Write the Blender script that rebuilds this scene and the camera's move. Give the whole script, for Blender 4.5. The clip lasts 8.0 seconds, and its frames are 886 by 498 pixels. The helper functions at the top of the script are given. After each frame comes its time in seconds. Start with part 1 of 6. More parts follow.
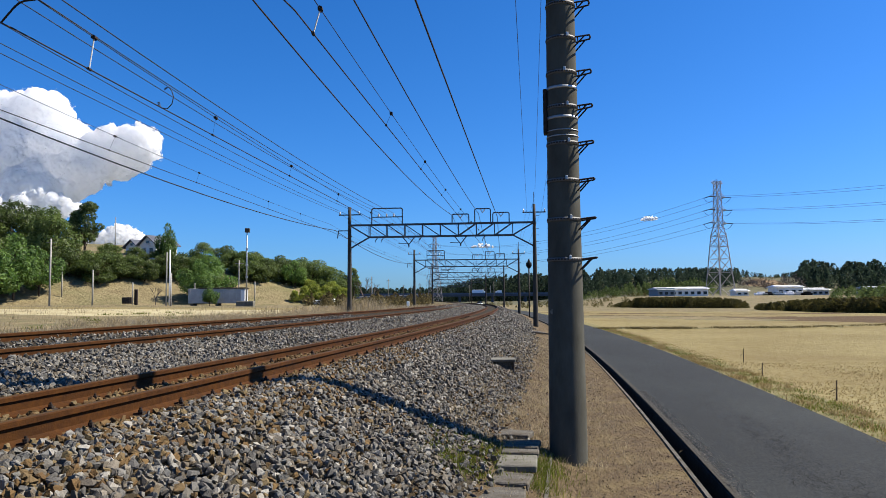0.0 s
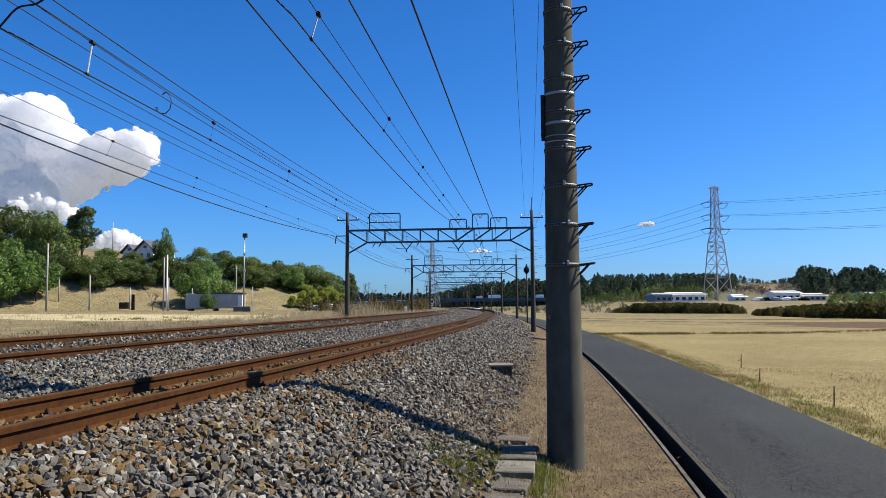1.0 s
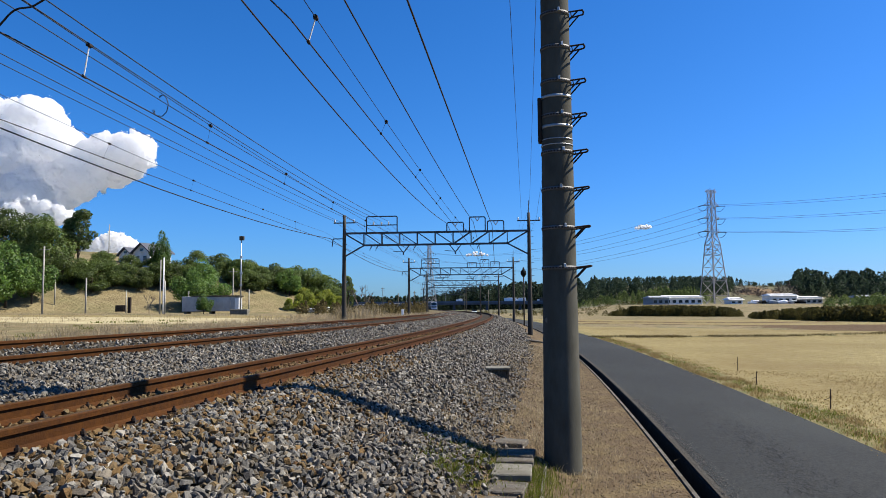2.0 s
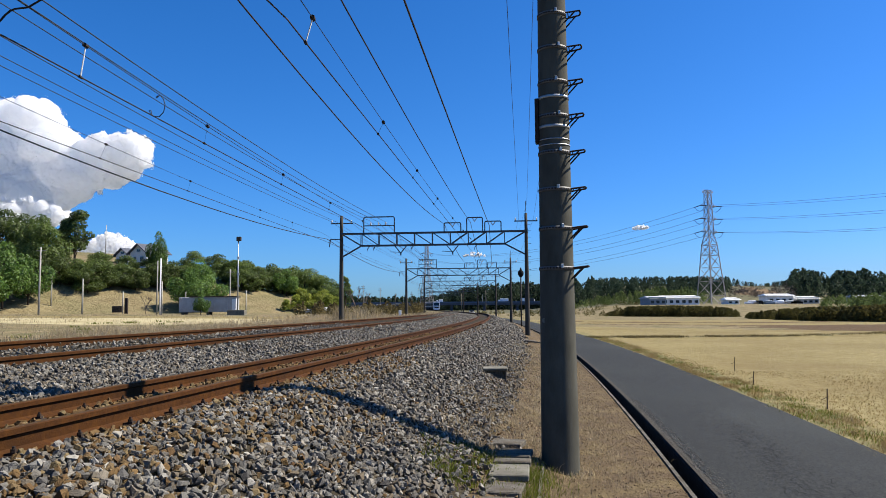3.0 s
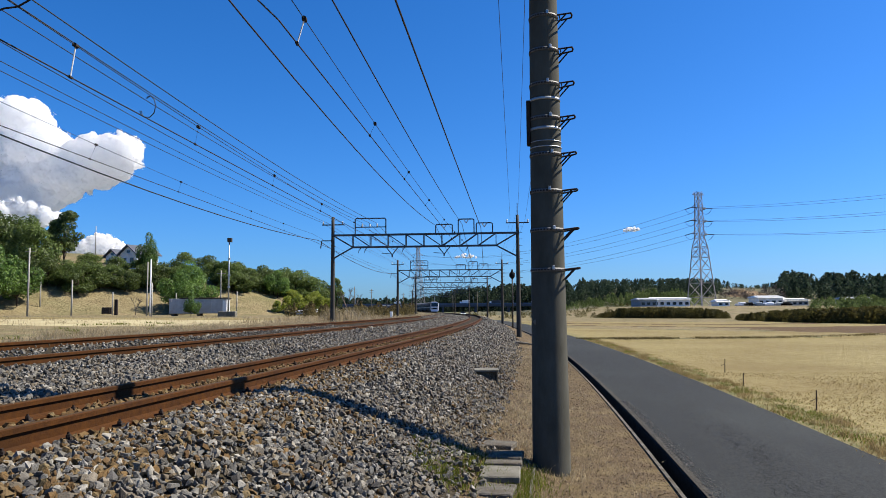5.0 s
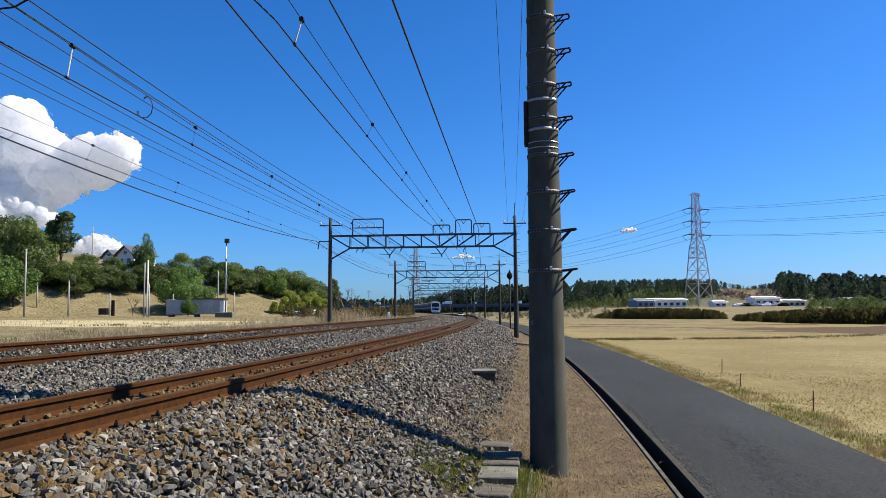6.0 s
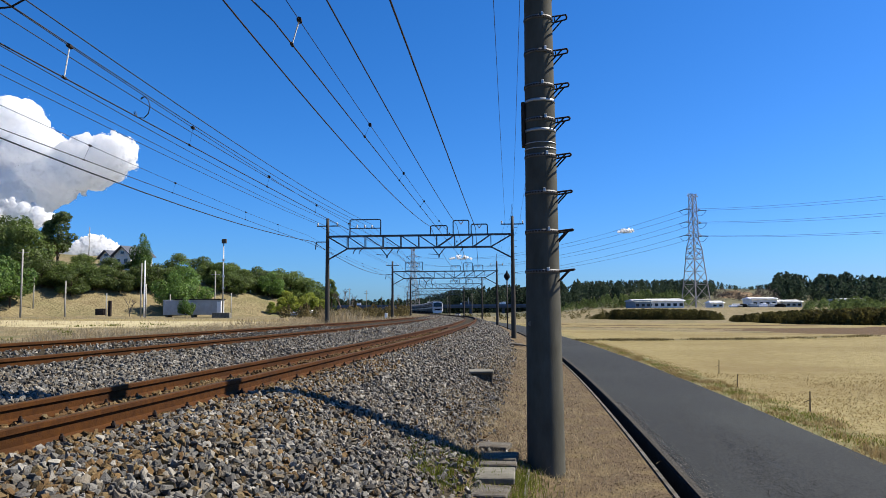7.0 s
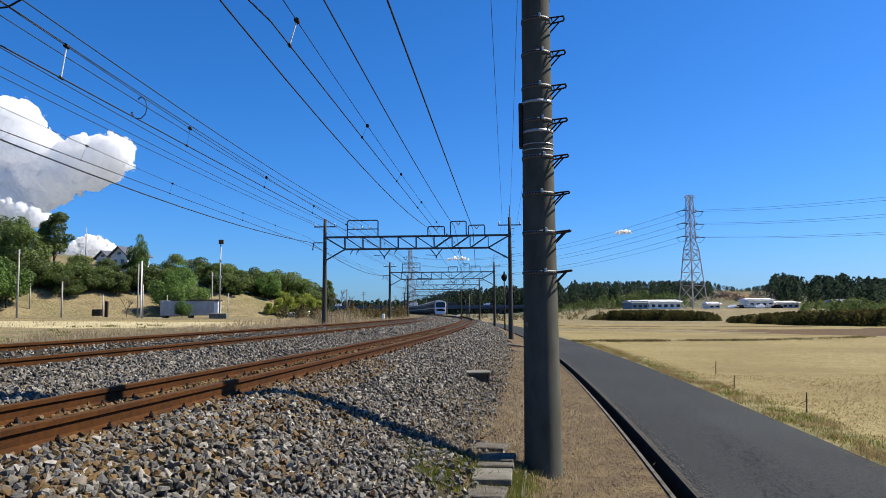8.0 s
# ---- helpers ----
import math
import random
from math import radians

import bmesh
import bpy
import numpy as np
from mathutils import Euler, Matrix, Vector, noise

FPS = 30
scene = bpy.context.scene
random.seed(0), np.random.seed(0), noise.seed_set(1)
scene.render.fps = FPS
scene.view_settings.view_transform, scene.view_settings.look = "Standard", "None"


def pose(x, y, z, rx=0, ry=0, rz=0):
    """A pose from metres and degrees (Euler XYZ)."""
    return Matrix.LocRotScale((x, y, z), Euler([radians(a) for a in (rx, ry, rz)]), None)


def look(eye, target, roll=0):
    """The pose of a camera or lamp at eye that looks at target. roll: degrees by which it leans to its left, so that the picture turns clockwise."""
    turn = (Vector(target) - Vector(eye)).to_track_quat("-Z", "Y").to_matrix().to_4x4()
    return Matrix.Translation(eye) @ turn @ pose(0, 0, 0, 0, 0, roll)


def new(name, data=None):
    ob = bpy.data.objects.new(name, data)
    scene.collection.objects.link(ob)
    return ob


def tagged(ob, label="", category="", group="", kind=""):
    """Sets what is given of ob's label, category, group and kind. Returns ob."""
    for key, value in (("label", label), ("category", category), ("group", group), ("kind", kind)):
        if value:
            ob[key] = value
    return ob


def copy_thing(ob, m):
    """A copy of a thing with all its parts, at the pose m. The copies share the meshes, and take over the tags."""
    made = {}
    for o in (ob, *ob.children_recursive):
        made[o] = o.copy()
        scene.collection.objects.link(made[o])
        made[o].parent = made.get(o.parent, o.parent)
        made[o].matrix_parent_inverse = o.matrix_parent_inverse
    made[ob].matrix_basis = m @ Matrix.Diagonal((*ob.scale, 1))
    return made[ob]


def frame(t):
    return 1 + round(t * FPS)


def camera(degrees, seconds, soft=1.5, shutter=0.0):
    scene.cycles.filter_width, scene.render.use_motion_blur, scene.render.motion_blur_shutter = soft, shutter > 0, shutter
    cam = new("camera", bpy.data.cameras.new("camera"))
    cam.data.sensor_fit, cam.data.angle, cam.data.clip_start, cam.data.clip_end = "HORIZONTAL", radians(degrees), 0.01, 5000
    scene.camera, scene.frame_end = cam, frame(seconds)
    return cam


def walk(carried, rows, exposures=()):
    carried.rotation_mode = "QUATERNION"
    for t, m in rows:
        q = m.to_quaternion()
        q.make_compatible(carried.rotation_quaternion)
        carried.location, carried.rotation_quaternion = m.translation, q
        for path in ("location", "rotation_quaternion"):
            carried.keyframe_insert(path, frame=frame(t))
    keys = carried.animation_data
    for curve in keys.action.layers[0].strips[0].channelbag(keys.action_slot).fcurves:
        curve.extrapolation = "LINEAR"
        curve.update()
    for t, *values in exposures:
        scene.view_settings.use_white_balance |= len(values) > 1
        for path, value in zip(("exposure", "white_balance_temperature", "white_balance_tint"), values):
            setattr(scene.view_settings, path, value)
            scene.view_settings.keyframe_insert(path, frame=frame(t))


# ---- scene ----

# ------------------------------------------------------------------ camera
EYE = (0.0, 0.0, 1.98)
cam = camera(62.0, 8.0, soft=0.6)
# seconds, heading (degrees to the right of +y), tilt, lean
PATH = [(0.0, -0.764, 3.964, -0.45), (0.5, -0.660, 4.236, -0.42), (1.0, -0.584, 4.374, -0.40), (1.5, -0.465, 4.543, -0.38),
        (3.0, -0.135, 4.633, -0.46), (3.5, 0.0, 4.688, -0.45), (4.0, 0.212, 4.715, -0.42), (4.5, 0.395, 4.731, -0.41),
        (6.0, 0.726, 4.805, -0.44), (6.5, 0.830, 4.834, -0.42), (7.0, 0.930, 4.850, -0.41), (7.5, 1.043, 4.900, -0.38),
        (8.0, 1.138, 4.918, -0.37)]


def aim(az, el):
    a, e = radians(az), radians(el)
    return Vector(EYE) + Vector((math.sin(a) * math.cos(e), math.cos(a) * math.cos(e), math.sin(e)))


walk(cam, [(t, look(EYE, aim(a, e), r)) for t, a, e, r in PATH])

# ------------------------------------------------------------------ world and sun
SUN_AZ, SUN_EL = 80.0, 48.0
world = bpy.data.worlds.new("world")
scene.world = world
world.use_nodes = True
wn = world.node_tree
sky = wn.nodes.new("ShaderNodeTexSky")
sky.sky_type = "NISHITA"
sky.sun_disc = False
sky.sun_elevation = radians(SUN_EL)
sky.sun_rotation = radians(SUN_AZ)
sky.altitude = 60
sky.air_density = 1.0
sky.dust_density = 0.5
sky.ozone_density = 2.5
bg = wn.nodes["Background"]
bg.inputs["Strength"].default_value = 0.0555
split = wn.nodes.new("ShaderNodeSeparateColor")      # the clear, dry winter blue
join = wn.nodes.new("ShaderNodeCombineColor")
wn.links.new(sky.outputs["Color"], split.inputs["Color"])
for channel, power, gain in (("Red", 1.55, 0.168), ("Green", 1.08, 0.693), ("Blue", 1.08, 1.277)):
    steep = wn.nodes.new("ShaderNodeMath")
    steep.operation = "POWER"
    steep.inputs[1].default_value = power
    scaled = wn.nodes.new("ShaderNodeMath")
    scaled.operation = "MULTIPLY"
    scaled.inputs[1].default_value = gain
    wn.links.new(split.outputs[channel], steep.inputs[0])
    wn.links.new(steep.outputs["Value"], scaled.inputs[0])
    wn.links.new(scaled.outputs["Value"], join.inputs[channel])
wn.links.new(join.outputs["Color"], bg.inputs["Color"])

sun_data = bpy.data.lights.new("sun", "SUN")
sun_data.energy = 5.0
sun_data.angle = radians(0.53)
sun_data.color = (1.0, 0.93, 0.82)
sun = new("sun", sun_data)
SUN_DIR = Vector((math.sin(radians(SUN_AZ)) * math.cos(radians(SUN_EL)), math.cos(radians(SUN_AZ)) * math.cos(radians(SUN_EL)), math.sin(radians(SUN_EL))))
sun.matrix_world = look(SUN_DIR * 300, (0, 0, 0))
scene.view_settings.exposure = 0.95


# ------------------------------------------------------------------ materials
def shade(name, low, high, scale=5.0, rough=0.8, metal=0.0, bump=0.0, bump_scale=40.0, stain=None, stain_scale=0.6, stain_amount=0.5,
          per_object=0.0, per_island=0.0, stretch=(1, 1, 1), coords="Object", relief=0.02):
    """A two-scale noise material: base colours low..high, a larger stain, and a fine bump."""
    m = bpy.data.materials.new(name)
    m.use_nodes = True
    t = m.node_tree
    n, l = t.nodes, t.links
    b = n["Principled BSDF"]
    b.inputs["Roughness"].default_value = rough
    b.inputs["Metallic"].default_value = metal
    if rough >= 0.75:                           # dusty surfaces hardly gleam
        b.inputs["Specular IOR Level"].default_value = 0.15
    tc = n.new("ShaderNodeTexCoord")
    mp = n.new("ShaderNodeMapping")
    mp.inputs["Scale"].default_value = stretch
    l.new(tc.outputs[coords], mp.inputs["Vector"])
    nz = n.new("ShaderNodeTexNoise")
    nz.inputs["Scale"].default_value = scale
    nz.inputs["Detail"].default_value = 6
    nz.inputs["Roughness"].default_value = 0.65
    l.new(mp.outputs["Vector"], nz.inputs["Vector"])
    rp = n.new("ShaderNodeValToRGB")
    rp.color_ramp.elements[0].position, rp.color_ramp.elements[1].position = 0.32, 0.68
    rp.color_ramp.elements[0].color, rp.color_ramp.elements[1].color = (*low, 1), (*high, 1)
    l.new(nz.outputs["Fac"], rp.inputs["Fac"])
    out = rp.outputs["Color"]
    if stain:
        n2 = n.new("ShaderNodeTexNoise")
        n2.inputs["Scale"].default_value = stain_scale
        n2.inputs["Detail"].default_value = 4
        l.new(mp.outputs["Vector"], n2.inputs["Vector"])
        r2 = n.new("ShaderNodeValToRGB")
        r2.color_ramp.elements[0].position, r2.color_ramp.elements[1].position = 0.45, 0.65
        r2.color_ramp.elements[0].color, r2.color_ramp.elements[1].color = (0, 0, 0, 1), (stain_amount,) * 3 + (1,)
        l.new(n2.outputs["Fac"], r2.inputs["Fac"])
        mx = n.new("ShaderNodeMix")
        mx.data_type = "RGBA"
        l.new(r2.outputs["Color"], mx.inputs["Factor"])
        l.new(out, mx.inputs["A"])
        mx.inputs["B"].default_value = (*stain, 1)
        out = mx.outputs["Result"]
    for amount, source, socket in ((per_object, "ShaderNodeObjectInfo", "Random"), (per_island, "ShaderNodeNewGeometry", "Random Per Island")):
        if amount:
            oi = n.new(source)
            mr = n.new("ShaderNodeMapRange")
            mr.inputs["To Min"].default_value, mr.inputs["To Max"].default_value = 1 - amount, 1 + amount
            l.new(oi.outputs[socket], mr.inputs["Value"])
            hs = n.new("ShaderNodeHueSaturation")
            l.new(mr.outputs["Result"], hs.inputs["Value"])
            l.new(out, hs.inputs["Color"])
            out = hs.outputs["Color"]
    l.new(out, b.inputs["Base Color"])
    if bump:
        n3 = n.new("ShaderNodeTexNoise")
        n3.inputs["Scale"].default_value = bump_scale
        n3.inputs["Detail"].default_value = 5
        l.new(mp.outputs["Vector"], n3.inputs["Vector"])
        bp = n.new("ShaderNodeBump")
        bp.inputs["Strength"].default_value = bump
        bp.inputs["Distance"].default_value = relief
        l.new(n3.outputs["Fac"], bp.inputs["Height"])
        l.new(bp.outputs["Normal"], b.inputs["Normal"])
    return m


def stone_mat(name, colours, rough=0.85):
    """Loose pieces: each island takes one of several colours, with a fine grain."""
    m = shade(name, (0.8, 0.8, 0.8), (1.15, 1.12, 1.1), scale=60, rough=rough, bump=0.4, bump_scale=120)
    t = m.node_tree
    n, l = t.nodes, t.links
    b = n["Principled BSDF"]
    old = b.inputs["Base Color"].links[0].from_socket
    geo = n.new("ShaderNodeNewGeometry")
    rp = n.new("ShaderNodeValToRGB")
    rp.color_ramp.interpolation = "LINEAR"
    for i, c in enumerate(colours):
        e = rp.color_ramp.elements[i] if i < 2 else rp.color_ramp.elements.new(0.5)
        e.color = (*c, 1)
    for i, c in enumerate(colours):
        rp.color_ramp.elements[i].position = 0
    for i in range(len(colours) - 1, -1, -1):
        rp.color_ramp.elements[i].position = i / (len(colours) - 1)
    for i, c in enumerate(colours):
        rp.color_ramp.elements[i].color = (*c, 1)
    l.new(geo.outputs["Random Per Island"], rp.inputs["Fac"])
    mx = n.new("ShaderNodeMix")
    mx.data_type, mx.blend_type = "RGBA", "MULTIPLY"
    mx.inputs["Factor"].default_value = 1
    l.new(rp.outputs["Color"], mx.inputs["A"])
    l.new(old, mx.inputs["B"])
    l.new(mx.outputs["Result"], b.inputs["Base Color"])
    return m


MAT = {}
# rust-stained bed, its colour darkened to hold the shade between the stones
MAT["ballast_bed_shaded"] = shade("ballast_bed_shaded", (0.011, 0.009, 0.006), (0.051, 0.041, 0.024), scale=22, rough=0.95, bump=1.0, bump_scale=30, stain=(0.036, 0.021, 0.008), stain_scale=0.8)
MAT["stones"] = stone_mat("stones", [(0.048, 0.045, 0.041), (0.162, 0.153, 0.129), (0.109, 0.089, 0.062), (0.093, 0.089, 0.081), (0.285, 0.269, 0.229), (0.114, 0.089, 0.056), (0.128, 0.125, 0.113), (0.070, 0.067, 0.059)])
MAT["rusty_stones"] = stone_mat("rusty_stones", [(0.076, 0.045, 0.019), (0.133, 0.083, 0.033), (0.097, 0.059, 0.025), (0.150, 0.113, 0.056), (0.084, 0.046, 0.019)])
MAT["litter"] = stone_mat("litter", [(0.084, 0.055, 0.033), (0.154, 0.108, 0.065), (0.113, 0.088, 0.067), (0.202, 0.152, 0.099), (0.072, 0.049, 0.033)])
MAT["road_grit"] = stone_mat("road_grit", [(0.087, 0.083, 0.073), (0.157, 0.148, 0.129), (0.113, 0.104, 0.090)])
MAT["leaf_bamboo"] = shade("leaf_bamboo", (0.056, 0.083, 0.023), (0.122, 0.158, 0.050), scale=0.08, rough=0.8, per_island=0.4)
MAT["tan_earth"] = shade("tan_earth", (0.120, 0.079, 0.041), (0.203, 0.143, 0.083), scale=0.3, rough=0.95, bump=0.6, bump_scale=2, relief=0.3)
MAT["bund_grass"] = shade("bund_grass", (0.061, 0.052, 0.021), (0.157, 0.122, 0.053), scale=1.0, rough=0.9, per_island=0.5)
MAT["pale_concrete"] = shade("pale_concrete", (0.22, 0.21, 0.18), (0.36, 0.34, 0.30), scale=4, rough=0.9, stretch=(1, 1, 0.3))
MAT["crack"] = shade("crack", (0.008, 0.008, 0.008), (0.016, 0.015, 0.014), scale=30, rough=0.95)
MAT["blue_wall"] = shade("blue_wall", (0.139, 0.191, 0.241), (0.191, 0.244, 0.292), scale=1.0, rough=0.7)
MAT["cloud_wisp"] = shade("cloud_wisp", (0.84, 0.84, 0.85), (0.92, 0.92, 0.92), scale=0.01, rough=1.0)
MAT["dirt"] = shade("dirt", (0.052, 0.035, 0.018), (0.113, 0.079, 0.043), scale=11, rough=0.95, bump=1.0, bump_scale=18, stain=(0.147, 0.111, 0.052), stain_scale=2.2, stain_amount=0.6, relief=0.035)
MAT["asphalt"] = shade("asphalt", (0.012, 0.013, 0.012), (0.041, 0.042, 0.038), scale=45, rough=0.85, bump=0.6, bump_scale=150, stain=(0.048, 0.052, 0.046), stain_scale=0.35, stain_amount=0.35, stretch=(1.0, 0.35, 1.0))
MAT["asphalt_edge"] = shade("asphalt_edge", (0.040, 0.034, 0.027), (0.078, 0.071, 0.055), scale=14, rough=0.95, bump=0.7, bump_scale=80)
MAT["straw"] = shade("straw", (0.164, 0.128, 0.049), (0.249, 0.205, 0.092), scale=3.0, rough=0.95, bump=1.0, bump_scale=7, stain=(0.149, 0.109, 0.043), stain_scale=0.12, stain_amount=0.7, relief=0.12)
MAT["pale_straw"] = shade("pale_straw", (0.296, 0.242, 0.121), (0.427, 0.376, 0.229), scale=2.0, rough=0.95, bump=0.8, bump_scale=5, stain=(0.249, 0.206, 0.097), stain_scale=0.15, relief=0.12)
MAT["verge"] = shade("verge", (0.125, 0.102, 0.041), (0.248, 0.210, 0.095), scale=6, rough=0.95, bump=0.9, bump_scale=14, stain=(0.082, 0.095, 0.031), stain_scale=0.9, stain_amount=0.6, relief=0.08)
MAT["soil"] = shade("soil", (0.057, 0.035, 0.016), (0.109, 0.071, 0.034), scale=2, rough=1.0, bump=0.8, bump_scale=5, relief=0.15)
MAT["rough_grass"] = shade("rough_grass", (0.116, 0.089, 0.044), (0.250, 0.200, 0.109), scale=1.6, rough=0.95, bump=0.9, bump_scale=5, stain=(0.091, 0.090, 0.036), stain_scale=0.25, stain_amount=0.7, relief=0.2)
MAT["bank_grass"] = shade("bank_grass", (0.132, 0.102, 0.052), (0.219, 0.180, 0.095), scale=0.6, rough=0.95, bump=0.9, bump_scale=2, stain=(0.093, 0.097, 0.037), stain_scale=0.07, stain_amount=0.6, relief=0.5)
MAT["far_ground"] = shade("far_ground", (0.056, 0.058, 0.031), (0.144, 0.128, 0.069), scale=0.05, rough=0.95)
MAT["rail_rust"] = shade("rail_rust", (0.032, 0.010, 0.001), (0.065, 0.023, 0.002), scale=14, rough=0.8, metal=0.0, bump=0.3, bump_scale=80, stain=(0.024, 0.009, 0.001), stain_scale=2.0)
MAT["rail_top"] = shade("rail_top", (0.043, 0.022, 0.006), (0.076, 0.041, 0.011), scale=10, rough=0.75, metal=0.1, bump=0.1)
MAT["iron_dark"] = shade("iron_dark", (0.017, 0.013, 0.011), (0.044, 0.032, 0.025), scale=20, rough=0.8, bump=0.3)
MAT["sleeper"] = shade("sleeper", (0.062, 0.042, 0.025), (0.141, 0.100, 0.063), scale=8, rough=0.95, bump=0.8, bump_scale=40, per_object=0.15)
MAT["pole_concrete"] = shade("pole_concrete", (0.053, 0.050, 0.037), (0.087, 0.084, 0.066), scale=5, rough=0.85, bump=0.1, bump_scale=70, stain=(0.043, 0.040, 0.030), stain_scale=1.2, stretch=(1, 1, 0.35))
MAT["concrete"] = shade("concrete", (0.108, 0.100, 0.080), (0.189, 0.179, 0.144), scale=7, rough=0.92, bump=0.5, bump_scale=60, stain=(0.077, 0.068, 0.048), stain_scale=2)
MAT["post_grey"] = shade("post_grey", (0.042, 0.037, 0.030), (0.070, 0.063, 0.052), scale=3, rough=0.85, bump=0.1, stretch=(1, 1, 0.3))
MAT["galvanised"] = shade("galvanised", (0.292, 0.299, 0.303), (0.418, 0.425, 0.427), scale=12, rough=0.45, metal=0.7, bump=0.05)
MAT["strap_steel"] = shade("strap_steel", (0.078, 0.076, 0.072), (0.123, 0.123, 0.120), scale=12, rough=0.6, metal=0.2)
MAT["steel_blue"] = shade("steel_blue", (0.028, 0.039, 0.052), (0.047, 0.062, 0.078), scale=4, rough=0.6, metal=0.1)
MAT["tower_steel"] = shade("tower_steel", (0.199, 0.184, 0.181), (0.289, 0.266, 0.257), scale=0.8, rough=0.6, metal=0.2)
MAT["wire"] = shade("wire", (0.014, 0.015, 0.017), (0.028, 0.030, 0.034), scale=3, rough=0.6, metal=0.3)
MAT["copper_wire"] = shade("copper_wire", (0.019, 0.013, 0.011), (0.033, 0.021, 0.019), scale=3, rough=0.6, metal=0.4)
# power lines: distance haze mixed into the colour, paler and bluer than the near wire
MAT["hazed_wire"] = shade("hazed_wire", (0.089, 0.110, 0.150), (0.111, 0.134, 0.175), scale=1, rough=0.6)
MAT["insulator"] = shade("insulator", (0.62, 0.60, 0.56), (0.75, 0.73, 0.70), scale=5, rough=0.25)
MAT["leaf_dark"] = shade("leaf_dark", (0.051, 0.078, 0.016), (0.132, 0.180, 0.038), scale=0.5, rough=0.55, per_island=0.5, per_object=0.25)
MAT["leaf_mid"] = shade("leaf_mid", (0.055, 0.115, 0.020), (0.140, 0.222, 0.041), scale=0.5, rough=0.55, per_island=0.45, per_object=0.2)
MAT["leaf_lime"] = shade("leaf_lime", (0.153, 0.204, 0.019), (0.329, 0.350, 0.049), scale=0.8, rough=0.6, per_island=0.4, per_object=0.15)
MAT["leaf_far"] = shade("leaf_far", (0.021, 0.037, 0.022), (0.049, 0.069, 0.041), scale=0.05, rough=0.8, per_island=0.45)
MAT["leaf_hedge"] = shade("leaf_hedge", (0.042, 0.042, 0.012), (0.104, 0.089, 0.025), scale=0.3, rough=0.8, per_island=0.45)
MAT["twig"] = shade("twig", (0.089, 0.070, 0.057), (0.144, 0.117, 0.095), scale=3, rough=0.9, per_island=0.3)
MAT["bark"] = shade("bark", (0.028, 0.020, 0.015), (0.072, 0.056, 0.040), scale=6, rough=0.95, bump=0.6, bump_scale=20)
MAT["dry_blade"] = shade("dry_blade", (0.235, 0.182, 0.106), (0.401, 0.332, 0.212), scale=1.0, rough=0.9, per_island=0.4)
MAT["straw_blade"] = shade("straw_blade", (0.182, 0.127, 0.051), (0.271, 0.204, 0.097), scale=1.0, rough=0.9, per_island=0.35)
MAT["green_blade"] = shade("green_blade", (0.061, 0.084, 0.009), (0.157, 0.168, 0.027), scale=2.0, rough=0.8, per_island=0.4)
MAT["white_wall"] = shade("white_wall", (0.72, 0.72, 0.70), (0.82, 0.82, 0.80), scale=1.5, rough=0.8, stain=(0.6, 0.58, 0.54), stain_scale=0.4)
MAT["grey_wall"] = shade("grey_wall", (0.338, 0.342, 0.337), (0.473, 0.481, 0.474), scale=1.5, rough=0.85, stain=(0.293, 0.294, 0.283), stain_scale=0.5)
MAT["roof_slate"] = shade("roof_slate", (0.039, 0.044, 0.057), (0.072, 0.078, 0.095), scale=2, rough=0.7, bump=0.3, bump_scale=8)
MAT["glass_dark"] = shade("glass_dark", (0.011, 0.015, 0.019), (0.019, 0.023, 0.031), scale=1, rough=0.12)
MAT["car_white"] = shade("car_white", (0.74, 0.74, 0.75), (0.80, 0.80, 0.81), scale=1, rough=0.3)
MAT["tyre"] = shade("tyre", (0.005, 0.006, 0.006), (0.011, 0.012, 0.013), scale=10, rough=0.9)
MAT["train_silver"] = shade("train_silver", (0.063, 0.064, 0.063), (0.082, 0.082, 0.083), scale=2, rough=0.85, metal=0.1, stretch=(1, 1, 6))
MAT["train_blue"] = shade("train_blue", (0.017, 0.035, 0.126), (0.023, 0.047, 0.157), scale=2, rough=0.4)
MAT["train_cream"] = shade("train_cream", (0.334, 0.315, 0.238), (0.367, 0.350, 0.276), scale=2, rough=0.4)
MAT["barrier_blue"] = shade("barrier_blue", (0.033, 0.061, 0.106), (0.053, 0.088, 0.145), scale=0.1, rough=0.6)
MAT["viaduct_grey"] = shade("viaduct_grey", (0.047, 0.061, 0.083), (0.073, 0.091, 0.119), scale=0.1, rough=0.8)
MAT["cloud"] = shade("cloud", (0.86, 0.86, 0.87), (0.95, 0.95, 0.95), scale=0.006, rough=1.0)
# concrete of the gutter channel, with the shade of its depth put into the colour
MAT["gutter_shaded"] = shade("gutter_shaded", (0.008, 0.008, 0.006), (0.028, 0.027, 0.022), scale=6, rough=0.95, bump=0.5, bump_scale=40)
MAT["old_concrete"] = shade("old_concrete", (0.064, 0.057, 0.045), (0.154, 0.141, 0.119), scale=9, rough=0.95, bump=0.8, bump_scale=50, stain=(0.064, 0.051, 0.033), stain_scale=5, stain_amount=0.8)
